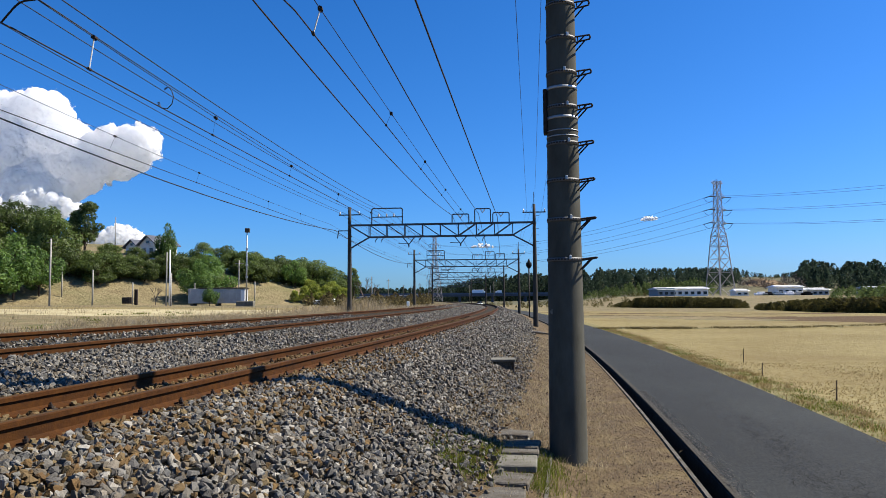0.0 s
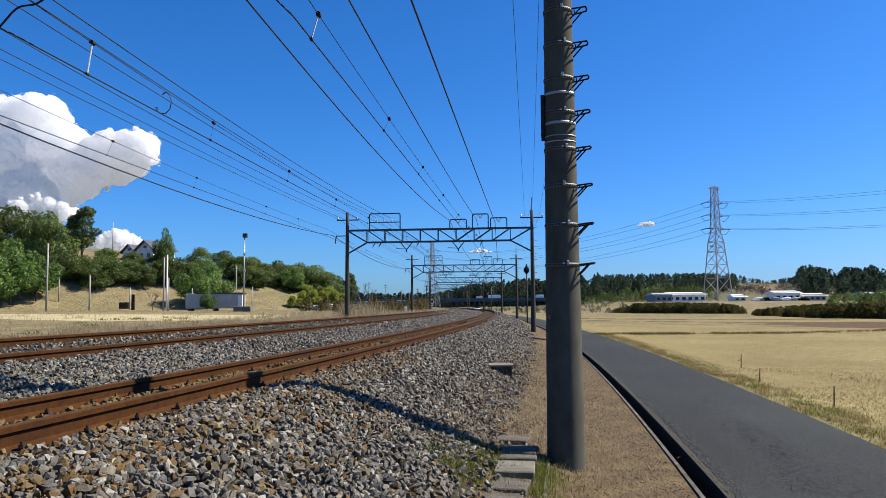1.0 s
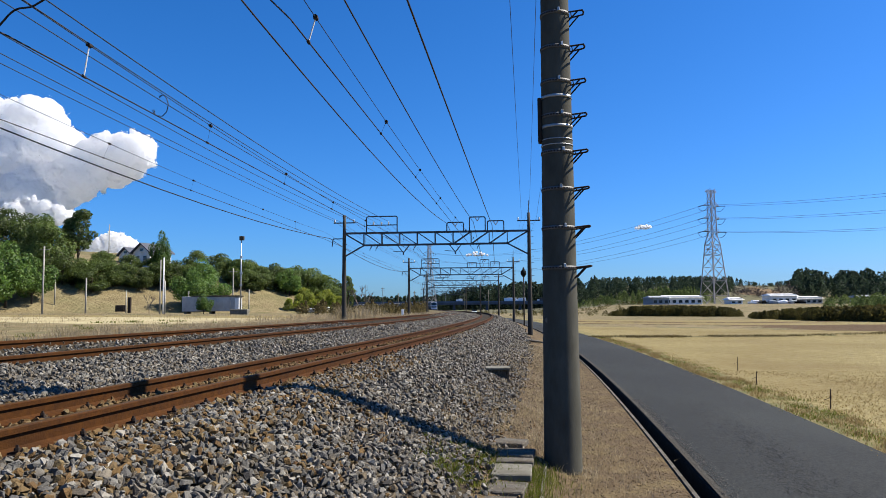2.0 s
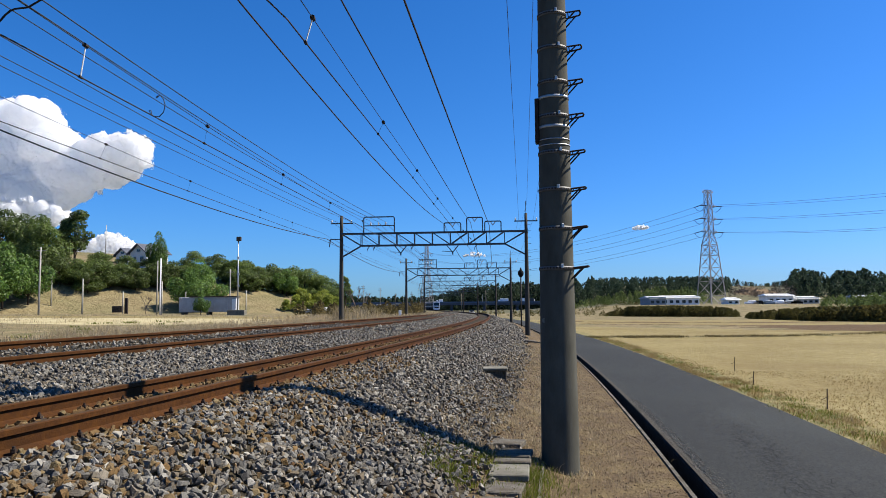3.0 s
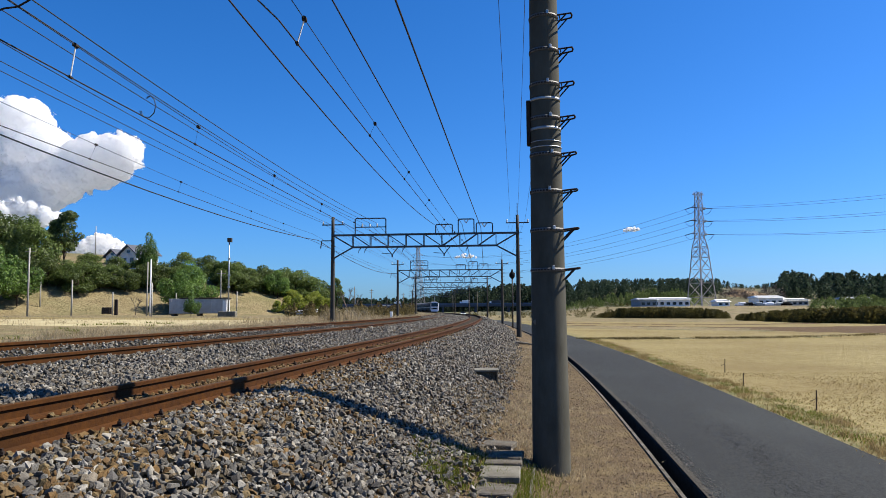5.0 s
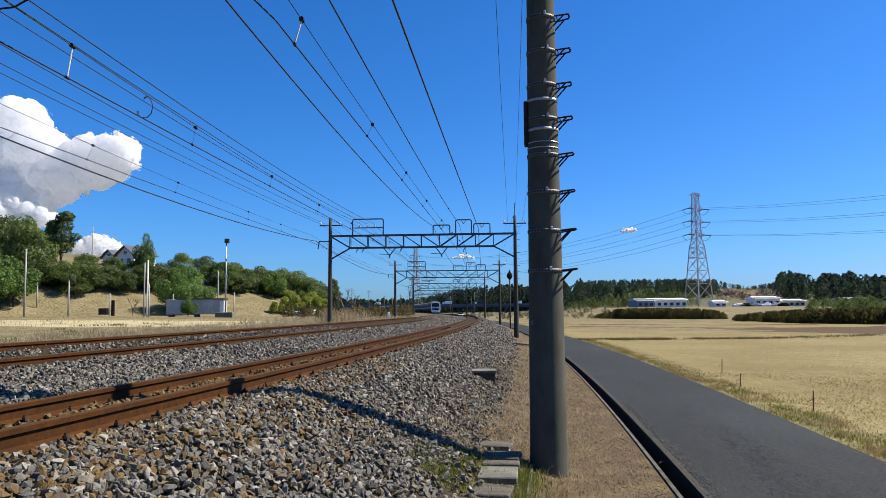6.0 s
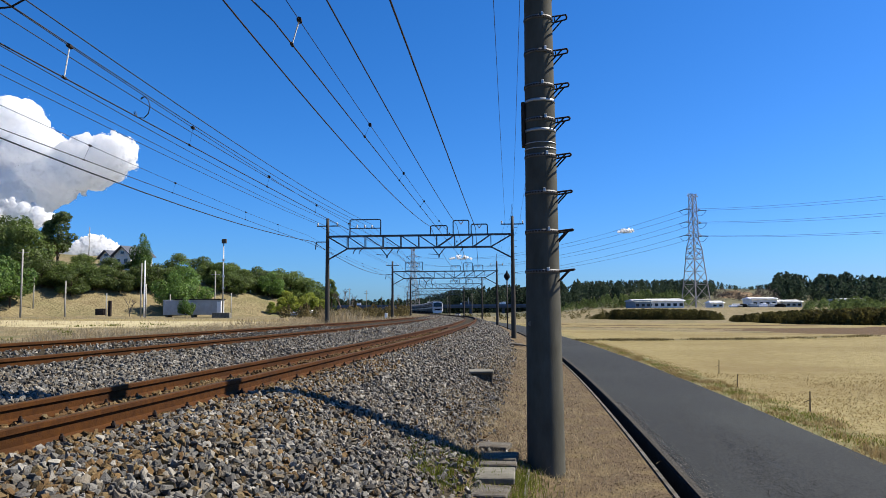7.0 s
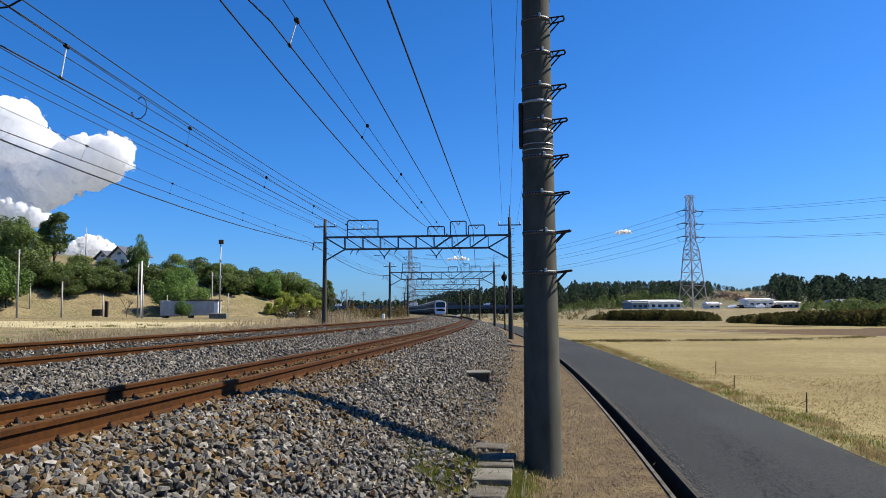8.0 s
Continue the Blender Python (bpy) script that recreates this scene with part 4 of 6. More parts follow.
scatter_rocks("rusty_ballast_stones", [
    (-0.47, 0.47, -6.0, 3.0, 240, 0.08), (0.66, 1.5, 3.0, 14.0, 330, 0.08), (1.2, 2.3, 3.0, 8.5, 120, 0.085), (-0.47, 0.47, 3.0, 16.0, 330, 0.075), (-0.47, 0.47, 16.0, 36.0, 130, 0.085), (-1.2, -0.66, 3.0, 16.0, 130, 0.075), (0.66, 1.2, 14.0, 40.0, 60, 0.09),
    (1.3, 2.6, 3.5, 10.0, 22, 0.085), (2.4, 3.3, 8.0, 22.0, 130, 0.05), (2.6, 3.7, 4.0, 12.0, 90, 0.045)],
    "rusty_stones", "rust-stained brown crushed stones between and beside the rails", 12)
scatter_rocks("dirt_clods", [(2.8, 5.33, 4.0, 13.0, 300, 0.02), (3.4, 5.33, 4.0, 14.0, 50, 0.034), (3.4, 5.33, 14.0, 30.0, 60, 0.04)], "dirt", "small clods and pebbles on the bare dirt strip", 13)
scatter_rocks("slope_litter", [(2.2, 3.9, 7.0, 14.0, 260, 0.045), (2.3, 3.95, 14.0, 34.0, 130, 0.06), (3.7, 5.33, 4.0, 16.0, 120, 0.028)], "litter", "brown crumbs of soil and bark at the foot of the ballast", 14)
scatter_rocks("lane_grit", [(5.66, 5.86, 4.0, 16.0, 700, 0.024), (5.8, 6.1, 4.0, 15.0, 260, 0.02), (6.0, 6.5, 4.0, 13.0, 60, 0.016)], "road_grit", "pale grit and crumbled asphalt along the lane's gutter edge", 15)


# ------------------------------------------------------------------ grass
def blades(name, place, count, height, width, mat, label, seed, lean=0.5, category="grass"):
    """Tapered blades; place(rng, n) gives x, y, z arrays."""
    rng = np.random.RandomState(seed)
    x, y, z = place(rng, count)
    n = len(x)
    h = height * rng.uniform(0.4, 1.15, n)
    a = rng.uniform(0, 2 * math.pi, n)
    d = np.stack([np.cos(a), np.sin(a)], -1)
    l = rng.uniform(0, lean, n) * h
    b = rng.uniform(0, 2 * math.pi, n)
    side = np.stack([np.cos(b), np.sin(b), np.zeros(n)], -1) * (width * rng.uniform(0.6, 1.3, n))[:, None] / 2
    p0 = np.stack([x, y, z - 0.01], -1)
    p1 = p0 + np.stack([d[:, 0] * l * 0.35, d[:, 1] * l * 0.35, h * 0.6], -1)
    p2 = p0 + np.stack([d[:, 0] * l, d[:, 1] * l, h], -1)
    co = np.stack([p0 - side, p0 + side, p1 + side * 0.8, p1 - side * 0.8, p2 + side * 0.15, p2 - side * 0.15], 1).reshape(-1, 3)
    i = (np.arange(n) * 6)[:, None]
    f = np.concatenate([i + np.array([[0, 1, 2, 3]]), i + np.array([[3, 2, 4, 5]])])
    return tagged(new(name, fast_mesh(name, co, f, mat)), label, category, kind="stuff")


def on_line(o0, o1, y0, y1, clump=0.0, power=1.0):
    def place(rng, n):
        y = y0 + (y1 - y0) * rng.uniform(0, 1, n) ** power
        o = rng.uniform(o0, o1, n)
        if clump:
            k = max(3, int(n / clump))
            cy = y0 + (y1 - y0) * rng.uniform(0, 1, k) ** power
            c_o = rng.uniform(o0, o1, k)
            w = rng.randint(0, k, n)
            y, o = cy[w] + rng.normal(0, 0.12, n) * (1 + cy[w] * 0.02), c_o[w] + rng.normal(0, 0.12, n) * (1 + cy[w] * 0.02)
        x = tx(y) + lane(y, o) * np.sqrt(1 + slope(y) ** 2)
        return x, y, profile(o)
    return place


blades("trackside_reeds", on_line(-13, -6.0, 14, 60, 8), 34000, 0.30, 0.018, "dry_blade", "dry pale reeds and weeds along the far side of the tracks", 21, 0.6)
blades("dead_weed_bushes", on_line(-15, -6.4, 20, 62, 130), 15000, 0.50, 0.011, "dry_blade", "dead tan weed bushes between the tracks and the field", 54, 1.1)
blades("tall_reeds", on_line(-9.8, -8.2, 49, 62, 60), 800, 1.2, 0.03, "dry_blade", "tall dry pampas reeds beside a gantry post", 22, 0.4)
blades("weed_thicket", on_line(-20, -6.4, 60, 150, 30), 6000, 0.5, 0.05, "dry_blade", "dry brown weeds on the far embankment", 23, 0.6)
blades("field_stubble", on_line(9.5, 22, 9, 24, 0, 1.3), 26000, 0.045, 0.014, "straw_blade", "short golden rice stubble in the dry field", 24, 2.5)
blades("verge_grass", on_line(8.42, 9.5, 8, 48, 22, 1.5), 9000, 0.06, 0.010, "straw_blade", "dry pale grass tufts on the lane's verge", 25, 2.0)
blades("verge_green_grass", on_line(8.5, 9.3, 8, 50, 40, 1.5), 5500, 0.06, 0.010, "green_blade", "low green grass tufts on the lane's verge", 26, 0.9)
blades("trough_grass", on_line(2.72, 3.28, 7.2, 8.7, 90), 2600, 0.08, 0.008, "green_blade", "fresh green grass tuft beside the concrete lids", 27, 0.9)
blades("edging_grass", on_line(3.71, 3.80, 7.2, 8.8, 60), 1300, 0.10, 0.007, "green_blade", "green and dry grass between lids and edging", 28, 0.9)
blades("dirt_strip_straw", on_line(3.4, 5.0, 4.5, 24, 6, 1.2), 12000, 0.06, 0.006, "dry_blade", "dead straw scattered over the dirt strip", 29, 2.2)


def on_bund(rng, n):
    k = n // 60
    cx = 10 + 30 * rng.uniform(0, 1, k) ** 1.8
    w = rng.randint(0, k, n)
    x = cx[w] + rng.normal(0, 0.35, n)
    return x, bund_y(x) + rng.normal(-0.1, 0.45, n), np.full(n, -0.02)


def verge_clumps(rng, n):
    """Heaps of dead grass along the lane's far edge."""
    k = 70
    cy, co = 9 + 42 * rng.uniform(0, 1, k) ** 1.5, 8.42 + rng.uniform(0, 1, k) ** 1.6 * 0.7
    w = rng.randint(0, k, n)
    y, o = cy[w] + rng.normal(0, 0.22, n), co[w] + rng.normal(0, 0.10, n)
    return tx(y) + lane(y, o) * np.sqrt(1 + slope(y) ** 2), y, profile(o)


blades("field_bund_grass", on_bund, 4200, 0.15, 0.03, "bund_grass", "dark rough grass on the low ridge between the fields", 30, 1.0)
blades("verge_heaps", verge_clumps, 6500, 0.10, 0.012, "straw_blade", "heaped dead grass along the lane's verge", 52, 1.6)
blades("verge_green_heaps", verge_clumps, 2200, 0.07, 0.014, "green_blade", "dark olive weeds among the dead verge grass", 53, 1.2)


blades("field_weeds", on_line(-70, -12, 30, 100, 9), 6000, 0.30, 0.016, "dry_blade", "thin dry weeds scattered over the pale field", 41, 0.8)
blades("field_green_weeds", on_line(-26, -8, 18, 60, 40), 1800, 0.16, 0.03, "green_blade", "low green weeds at the field's edge", 42, 0.9)


blades("edging_straw", on_line(2.5, 3.95, 8.8, 34, 30, 1.3), 11000, 0.10, 0.008, "dry_blade", "dead dry grass along the foot of the ballast", 43, 1.6)
pole_foot = g_near.matrix_world @ Vector((4.025, 0, 0))


def round_pole(rng, n):
    a = rng.uniform(0, 2 * math.pi, n)
    d = 0.235 + rng.uniform(0, 1, n) ** 2 * 0.25
    return pole_foot.x + np.cos(a) * d, pole_foot.y + np.sin(a) * d, np.full(n, 0.03)


blades("pole_foot_grass", round_pole, 420, 0.07, 0.006, "dry_blade", "dead grass round the foot of the concrete post", 44, 2.0)
for y, o, turn in ((37.5, 3.35, 12), (38.6, 3.2, -20)):
    bm = bmesh.new()
    box(bm, (0, 0, 0), (0.95, 0.5, 0.08), bevel=0.015)
    plank = part("loose_slab", bm, "old_concrete")
    plank.matrix_world = Matrix.Translation(along(y, o, 0.30)) @ Matrix.Rotation(radians(turn), 4, "Z") @ Matrix.Rotation(radians(8), 4, "Y")
    tagged(plank, "loose weathered slab lying on the ballast slope", "slab", "loose slabs")


# ------------------------------------------------------------------ small things beside the track
def trough_lid(y, o, z, turn, w, l, label, mat, tilt=-1.5):
    bm = bmesh.new()
    box(bm, (0, 0, 0), (w, l, 0.07), bevel=0.012)
    ob = part("trough_lid", bm, mat)
    ob.matrix_world = Matrix.Translation(along(y, o, z)) @ Matrix.Rotation(radians(turn) - math.atan(float(slope(y))), 4, "Z") @ Matrix.Rotation(radians(tilt), 4, "X")
    return tagged(ob, label, "concrete lid", "cable trough lids")


for y, o, z, turn, l, mat, lab in [(6.75, 3.44, 0.215, 3, 0.5, "old_concrete", "dirt-covered"), (7.32, 3.46, 0.22, -3, 0.48, "old_concrete", "dirt-covered"), (7.98, 3.49, 0.245, 2, 0.62, "concrete", "pale weathered"),
                              (8.45, 3.49, 0.25, 1, 0.24, "old_concrete", "narrow weathered"), (8.92, 3.48, 0.245, -2, 0.5, "old_concrete", "weathered"), (9.5, 3.36, 0.27, -7, 0.4, "old_concrete", "tilted weathered")]:
    trough_lid(y, o, z, turn, 0.42, l, lab + " grey concrete cable trough lid beside the ballast", mat)

trough_box = tagged(empty("cable_box"), "small grey concrete cable box half sunk in the ballast slope", "cable box")
trough_box.matrix_world = Matrix.Translation(along(16.4, 2.70, 0.46)) @ Matrix.Rotation(-math.atan(float(slope(16.4))) + 0.1, 4, "Z")
bm = bmesh.new()
box(bm, (-0.03, 0.0, 0.2), (0.54, 0.56, 0.055), bevel=0.012)
part("lid", bm, "concrete", trough_box, "pale concrete lid")
bm = bmesh.new()
for x in (-0.19, 0.19):
    box(bm, (x, 0, 0.03), (0.05, 0.44, 0.29), bevel=0.008)
for y in (0.2, -0.16):
    box(bm, (0, y, 0.03), (0.4, 0.05, 0.29), bevel=0.008)
part("walls", bm, "old_concrete", trough_box)

edging = tagged(new("edging", strip("edging", [3.80, 3.803, 3.837, 3.84], [0.05, 0.155, 0.15, 0.0], list(np.arange(5, 30, 0.8)), "old_concrete")),
                "thin worn concrete edging strip beside the lids", "edging", kind="structure")

for x, y, h in ((7.48, 14.7, 0.40), (7.9, 19.2, 0.36), (9.3, 24.0, 0.4)):
    bm = bmesh.new()
    beam(bm, (0, 0, -0.1), (0.02, 0, h), 0.03, sides=6, taper=0.7)
    beam(bm, (0.01, 0, h * 0.6), (-0.1, 0.02, h * 0.45), 0.012, sides=5)
    st = part("stake", bm, "bark")
    st.location = (x, y, -0.05)
    tagged(st, "thin dark wooden stake at the field's edge", "stake", "field stakes")

# signal post beside the track
sig = tagged(empty("signal_post"), "dark railway signal on a slim grey post", "railway signal")
sig.location = along(75, 3.8, 0.0)
bm = bmesh.new()
beam(bm, (0, 0, -0.3), (0, 0, 5.8), 0.14, sides=10)
part("post", bm, "post_grey", sig)
bm = bmesh.new()
lathe(bm, [(0.05, 5.1), (0.14, 5.15), (0.30, 5.4), (0.29, 5.65), (0.12, 5.85), (0.06, 6.1)], 8)
part("signal_head", bm, "tyre", sig, "dark signal head")

bm = bmesh.new()
box(bm, (0, 0, 0.4), (0.3, 0.12, 0.95), bevel=0.03)
mk = part("marker_post", bm, "white_wall")
mk.location = along(82, -9.3, 1.0)
tagged(mk, "small white marker post in the weeds", "marker")


# ------------------------------------------------------------------ posts, shed, lamp and house beyond the left field
def utility_pole(a, y, h, rad, mat, label, arms=0, z=None):
    x = a * y
    ob = tagged(empty("utility_pole"), label, "pole", "poles by the bank")
    ob.location = (x, y, float(ground_z(x, y)) if z is None else z)
    bm = bmesh.new()
    beam(bm, (0, 0, -0.5), (0, 0, h), rad * 2, sides=10, taper=0.75)
    part("shaft", bm, mat, ob)
    for k in range(arms):
        bm = bmesh.new()
        beam(bm, (-0.7, 0.1, h - 0.5 - 0.6 * k), (0.7, 0.1, h - 0.5 - 0.6 * k), 0.09)
        part("cross_arm", bm, mat, ob)
    return ob


for a, y, h, rad, mat, arms in ((-0.5505, 104, 9.6, 0.14, "pale_concrete", 1), (-0.534, 128, 5.4, 0.12, "pale_concrete", 0), (-0.4915, 116, 5.6, 0.13, "pale_concrete", 0), (-0.4365, 130, 4.0, 0.12, "pale_concrete", 0),
                                (-0.3905, 112, 8.2, 0.11, "pale_concrete", 0), (-0.3862, 112.5, 8.6, 0.12, "white_wall", 0), (-0.384, 108, 4.9, 0.12, "pale_concrete", 0), (-0.3515, 135, 4.0, 0.10, "pale_concrete", 0),
                                (-0.2915, 122, 7.5, 0.10, "pale_concrete", 1), (-0.2695, 130, 4.2, 0.10, "pale_concrete", 0), (-0.462, 190, 8.0, 0.12, "pale_concrete", 0), (-0.199, 185, 7.0, 0.10, "pale_concrete", 0)):
    utility_pole(a, y, h, rad, mat, "slim grey concrete pole at the foot of the bank" if h < 6 else "tall slim concrete pole by the field", arms)
for a, y, h in ((-0.111, 250, 9.0), (-0.088, 260, 8.5), (-0.045, 300, 8.0), (0.022, 320, 8.5), (0.055, 280, 9.0), (-0.067, 330, 8.0)):
    utility_pole(a, y, h, 0.14, "concrete", "distant grey utility pole near the railway curve", 2)

lamp = tagged(empty("floodlight_mast"), "tall pale steel mast with a floodlight box on top", "street lamp")
lamp.location = (-0.281 * 112, 112, 1.5)
bm = bmesh.new()
beam(bm, (0, 0, 0), (0, 0, 11.4), 0.26, sides=10, taper=0.55)
part("mast", bm, "galvanised", lamp)
bm = bmesh.new()
box(bm, (0.1, -0.1, 11.35), (0.7, 0.45, 0.65), bevel=0.05)
part("floodlight", bm, "post_grey", lamp)
bm = bmesh.new()
for z in (4.2, 6.0, 8.5):
    box(bm, (0.05, -0.12, z), (0.35, 0.2, 0.3), bevel=0.02)
part("control_box", bm, "galvanised", lamp)

shed = tagged(empty("shed"), "low grey container shed with a dark flat roof", "shed")
shed.matrix_world = Matrix.Translation((-37.0, 116, 1.45)) @ Matrix.Rotation(radians(6), 4, "Z")
bm = bmesh.new()
box(bm, (0, 0, 1.45), (8.6, 3.0, 2.3), bevel=0.03)
body = part("wall", bm, "grey_wall", shed)
bm = bmesh.new()
box(bm, (0.9, 0, 2.68), (7.2, 3.4, 0.16), bevel=0.03)
part("roof", bm, "iron_dark", shed)
for x in np.arange(-4.0, 4.1, 1.0):
    bm = bmesh.new()
    box(bm, (float(x), -1.53, 1.45), (0.07, 0.05, 2.2))
    part("rib", bm, "grey_wall", body)
bm = bmesh.new()
box(bm, (4.0, -1.56, 1.3), (0.6, 0.06, 2.0))
part("door", bm, "white_wall", shed)
for x in (-3.8, 0, 3.8):
    bm = bmesh.new()
    box(bm, (x, 0, 0.1), (0.4, 2.6, 0.5))
    part("footing", bm, "concrete", shed)
bm = bmesh.new()
box(bm, (0, 0, 0.3), (2.6, 1.2, 0.9), bevel=0.05)
tank = part("equipment_cabinet", bm, "concrete")
tank.location = (-31.3, 111, 1.3)
tagged(tank, "pale grey equipment cabinet beside the floodlight mast", "cabinet")


post_box = tagged(empty("field_gate_post"), "dark weathered post with a low box at the bank's foot", "post")
post_box.location = (-0.437 * 113, 113, 1.7)
bm = bmesh.new()
box(bm, (0.6, 0, 1.1), (0.45, 0.4, 2.4), bevel=0.04)
part("post", bm, "iron_dark", post_box)
bm = bmesh.new()
box(bm, (-0.8, 0, 0.6), (1.3, 0.8, 1.0), bevel=0.06)
part("box", bm, "bark", post_box)


def house(x, y, z, turn, w, d, h, ridge, label):
    ob = tagged(empty("house"), label, "house")
    ob.matrix_world = Matrix.Translation((x, y, z)) @ Matrix.Rotation(radians(turn), 4, "Z")
    bm = bmesh.new()
    v = [bm.verts.new(p) for p in ((-w / 2, -d / 2, -3), (w / 2, -d / 2, -3), (w / 2, d / 2, -3), (-w / 2, d / 2, -3), (-w / 2, -d / 2, h), (w / 2, -d / 2, h), (w / 2, d / 2, h), (-w / 2, d / 2, h), (0, -d / 2, ridge), (0, d / 2, ridge))]
    for f in ((0, 1, 5, 8, 4), (2, 3, 7, 9, 6), (1, 2, 6, 5), (3, 0, 4, 7)):
        bm.faces.new([v[i] for i in f])
    wall = part("wall", bm, "white_wall", ob)
    for s in (-1, 1):
        bm = bmesh.new()
        k = (ridge - h) / (w / 2)
        e = 0.6
        for dz in (0.05,):
            a = [bm.verts.new(p) for p in ((s * (w / 2 + e), -d / 2 - e, h - k * e), (s * (w / 2 + e), d / 2 + e, h - k * e), (0, d / 2 + e, ridge), (0, -d / 2 - e, ridge))]
            b = [bm.verts.new((q.co.x, q.co.y, q.co.z + 0.25)) for q in a]
            for f in ((a[3], a[2], a[1], a[0]), b, (a[0], a[1], b[1], b[0]), (a[1], a[2], b[2], b[1]), (a[2], a[3], b[3], b[2]), (a[3], a[0], b[0], b[3])):
                bm.faces.new(f)
        bmesh.ops.recalc_face_normals(bm, faces=bm.faces)
        part("roof", bm, "roof_slate", ob, "dark slate roof slope")
    for px, pz in ((-w * 0.22, h - 1.5), (w * 0.22, h - 1.5), (0, h + 0.5), (-w * 0.22, h - 4.2), (w * 0.22, h - 4.2)):
        bm = bmesh.new()
        box(bm, (px, -d / 2 - 0.02, pz), (1.1, 0.08, 1.1 if pz < h else 0.6))
        win = part("window", bm, "glass_dark", ob)
        bm = bmesh.new()
        box(bm, (px, -d / 2 - 0.06, pz - 0.6), (1.3, 0.12, 0.08))
        part("sill", bm, "white_wall", win)
    return ob


house(-70.0, 174, 11.8, -28, 5.6, 6.2, 3.8, 5.7, "white two-storey house with dark slate gable roof above the trees")
house(-76.0, 178, 12.2, -28, 4.4, 5.0, 3.2, 4.7, "smaller white house with dark slate roof above the trees")

for x, y, s in ((-0.168 * 152, 152, 0.55), (-0.183 * 152, 152, 0.4)):
    hut = tagged(empty("hut"), "small white roadside hut with a pale roof below the bamboo", "hut", "huts below the bamboo")
    hut.location = (x, y, float(ground_z(x, y)))
    bm = bmesh.new()
    box(bm, (0, 0, 0.9 * s), (3.6 * s, 2.5, 1.9 * s), bevel=0.05)
    part("wall", bm, "grey_wall", hut)
    bm = bmesh.new()
    box(bm, (0, 0, 2.0 * s), (4.4 * s, 3.2, 0.25), bevel=0.05)
    part("roof", bm, "white_wall", hut)


# ------------------------------------------------------------------ trees
def leaf_cloud(centres, radii, per, size, seed, squash=0.8, fill=0.55):
    """Small crossed leaf sprays scattered through several lobes."""
    rng = np.random.RandomState(seed)
    out = []
    for c, r in zip(centres, radii):
        n = int(per * (r / np.mean(radii)) ** 2)
        d = rng.normal(size=(n, 3))
        d /= np.linalg.norm(d, axis=1)[:, None]
        p = d * (r * (fill + (1.08 - fill) * rng.uniform(0, 1, (n, 1)) ** 0.6)) * np.array([1, 1, squash]) + c
        nrm = d * 0.7 + rng.normal(size=(n, 3)) * 0.55 + np.array([0, 0, 0.25])
        nrm /= np.linalg.norm(nrm, axis=1)[:, None]
        t = np.cross(nrm, rng.normal(size=(n, 3)))
        t /= np.linalg.norm(t, axis=1)[:, None]
        b = np.cross(nrm, t)
        s = size * rng.uniform(0.5, 1.3, (n, 1))
        q = np.stack([p - t * s, p - b * s * 0.55, p + t * s, p + b * s * 0.55 + nrm * s * 0.25], 1)
        out.append(q.reshape(-1, 3))
    co = np.concatenate(out)
    return co, np.arange(len(co)).reshape(-1, 4)


def tree(name, label, h, spread, mat, seed, lobes=12, per=420, leaf=0.2, trunk_h=0.3, squash=0.8):
    rng = np.random.RandomState(seed)
    ob = tagged(empty(name), label, "tree", "trees on the bank")
    bm = bmesh.new()
    top = Vector((rng.uniform(-0.3, 0.3), rng.uniform(-0.3, 0.3), h * 0.7))
    beam(bm, (0, 0, -0.6), top * 0.5, h * 0.045, sides=8, taper=0.7)
    beam(bm, top * 0.5, top, h * 0.03, sides=8, taper=0.4)
    cs, rs = [], []
    for i in range(lobes):
        a = 2.4 * i + rng.uniform(-0.4, 0.4)
        f = rng.uniform(trunk_h, 0.92)
        wide = spread * (0.35 + 0.65 * math.sin(math.pi * min(1, (f - trunk_h + 0.12) / (1.05 - trunk_h)))) * rng.uniform(0.45, 0.85)
        c = Vector((math.cos(a) * wide, math.sin(a) * wide, h * f))
        cs.append(np.array(c))
        rs.append(spread * rng.uniform(0.30, 0.48))
        beam(bm, top * min(0.9, f * 0.8), c, h * 0.014, sides=5, taper=0.4)
    cs.append(np.array((0, 0, h * 0.9)))
    rs.append(spread * 0.36)
    part("trunk", bm, "bark", ob)
    co, f = leaf_cloud(cs, rs, per, leaf, seed + 50, squash)
    crown = new("crown", fast_mesh("crown", co, f, mat))
    crown.parent = ob
    return ob


def place_copies(proto, rows, base_h):
    """rows: bearing, distance, height of the tree's top above the ground, width factor."""
    first = True
    rng = random.Random(9)
    for a, y, top, wide in rows:
        x = a * y
        z = float(ground_z(x, y)) - 0.2
        k = top / base_h
        m = Matrix.Translation((x, y, z)) @ Matrix.Rotation(rng.uniform(0, 6.28), 4, "Z")
        if first:
            ob = proto
            ob.matrix_world = m
            first = False
        else:
            ob = copy_thing(proto, m)
        ob.scale = (k * wide, k * wide, k)


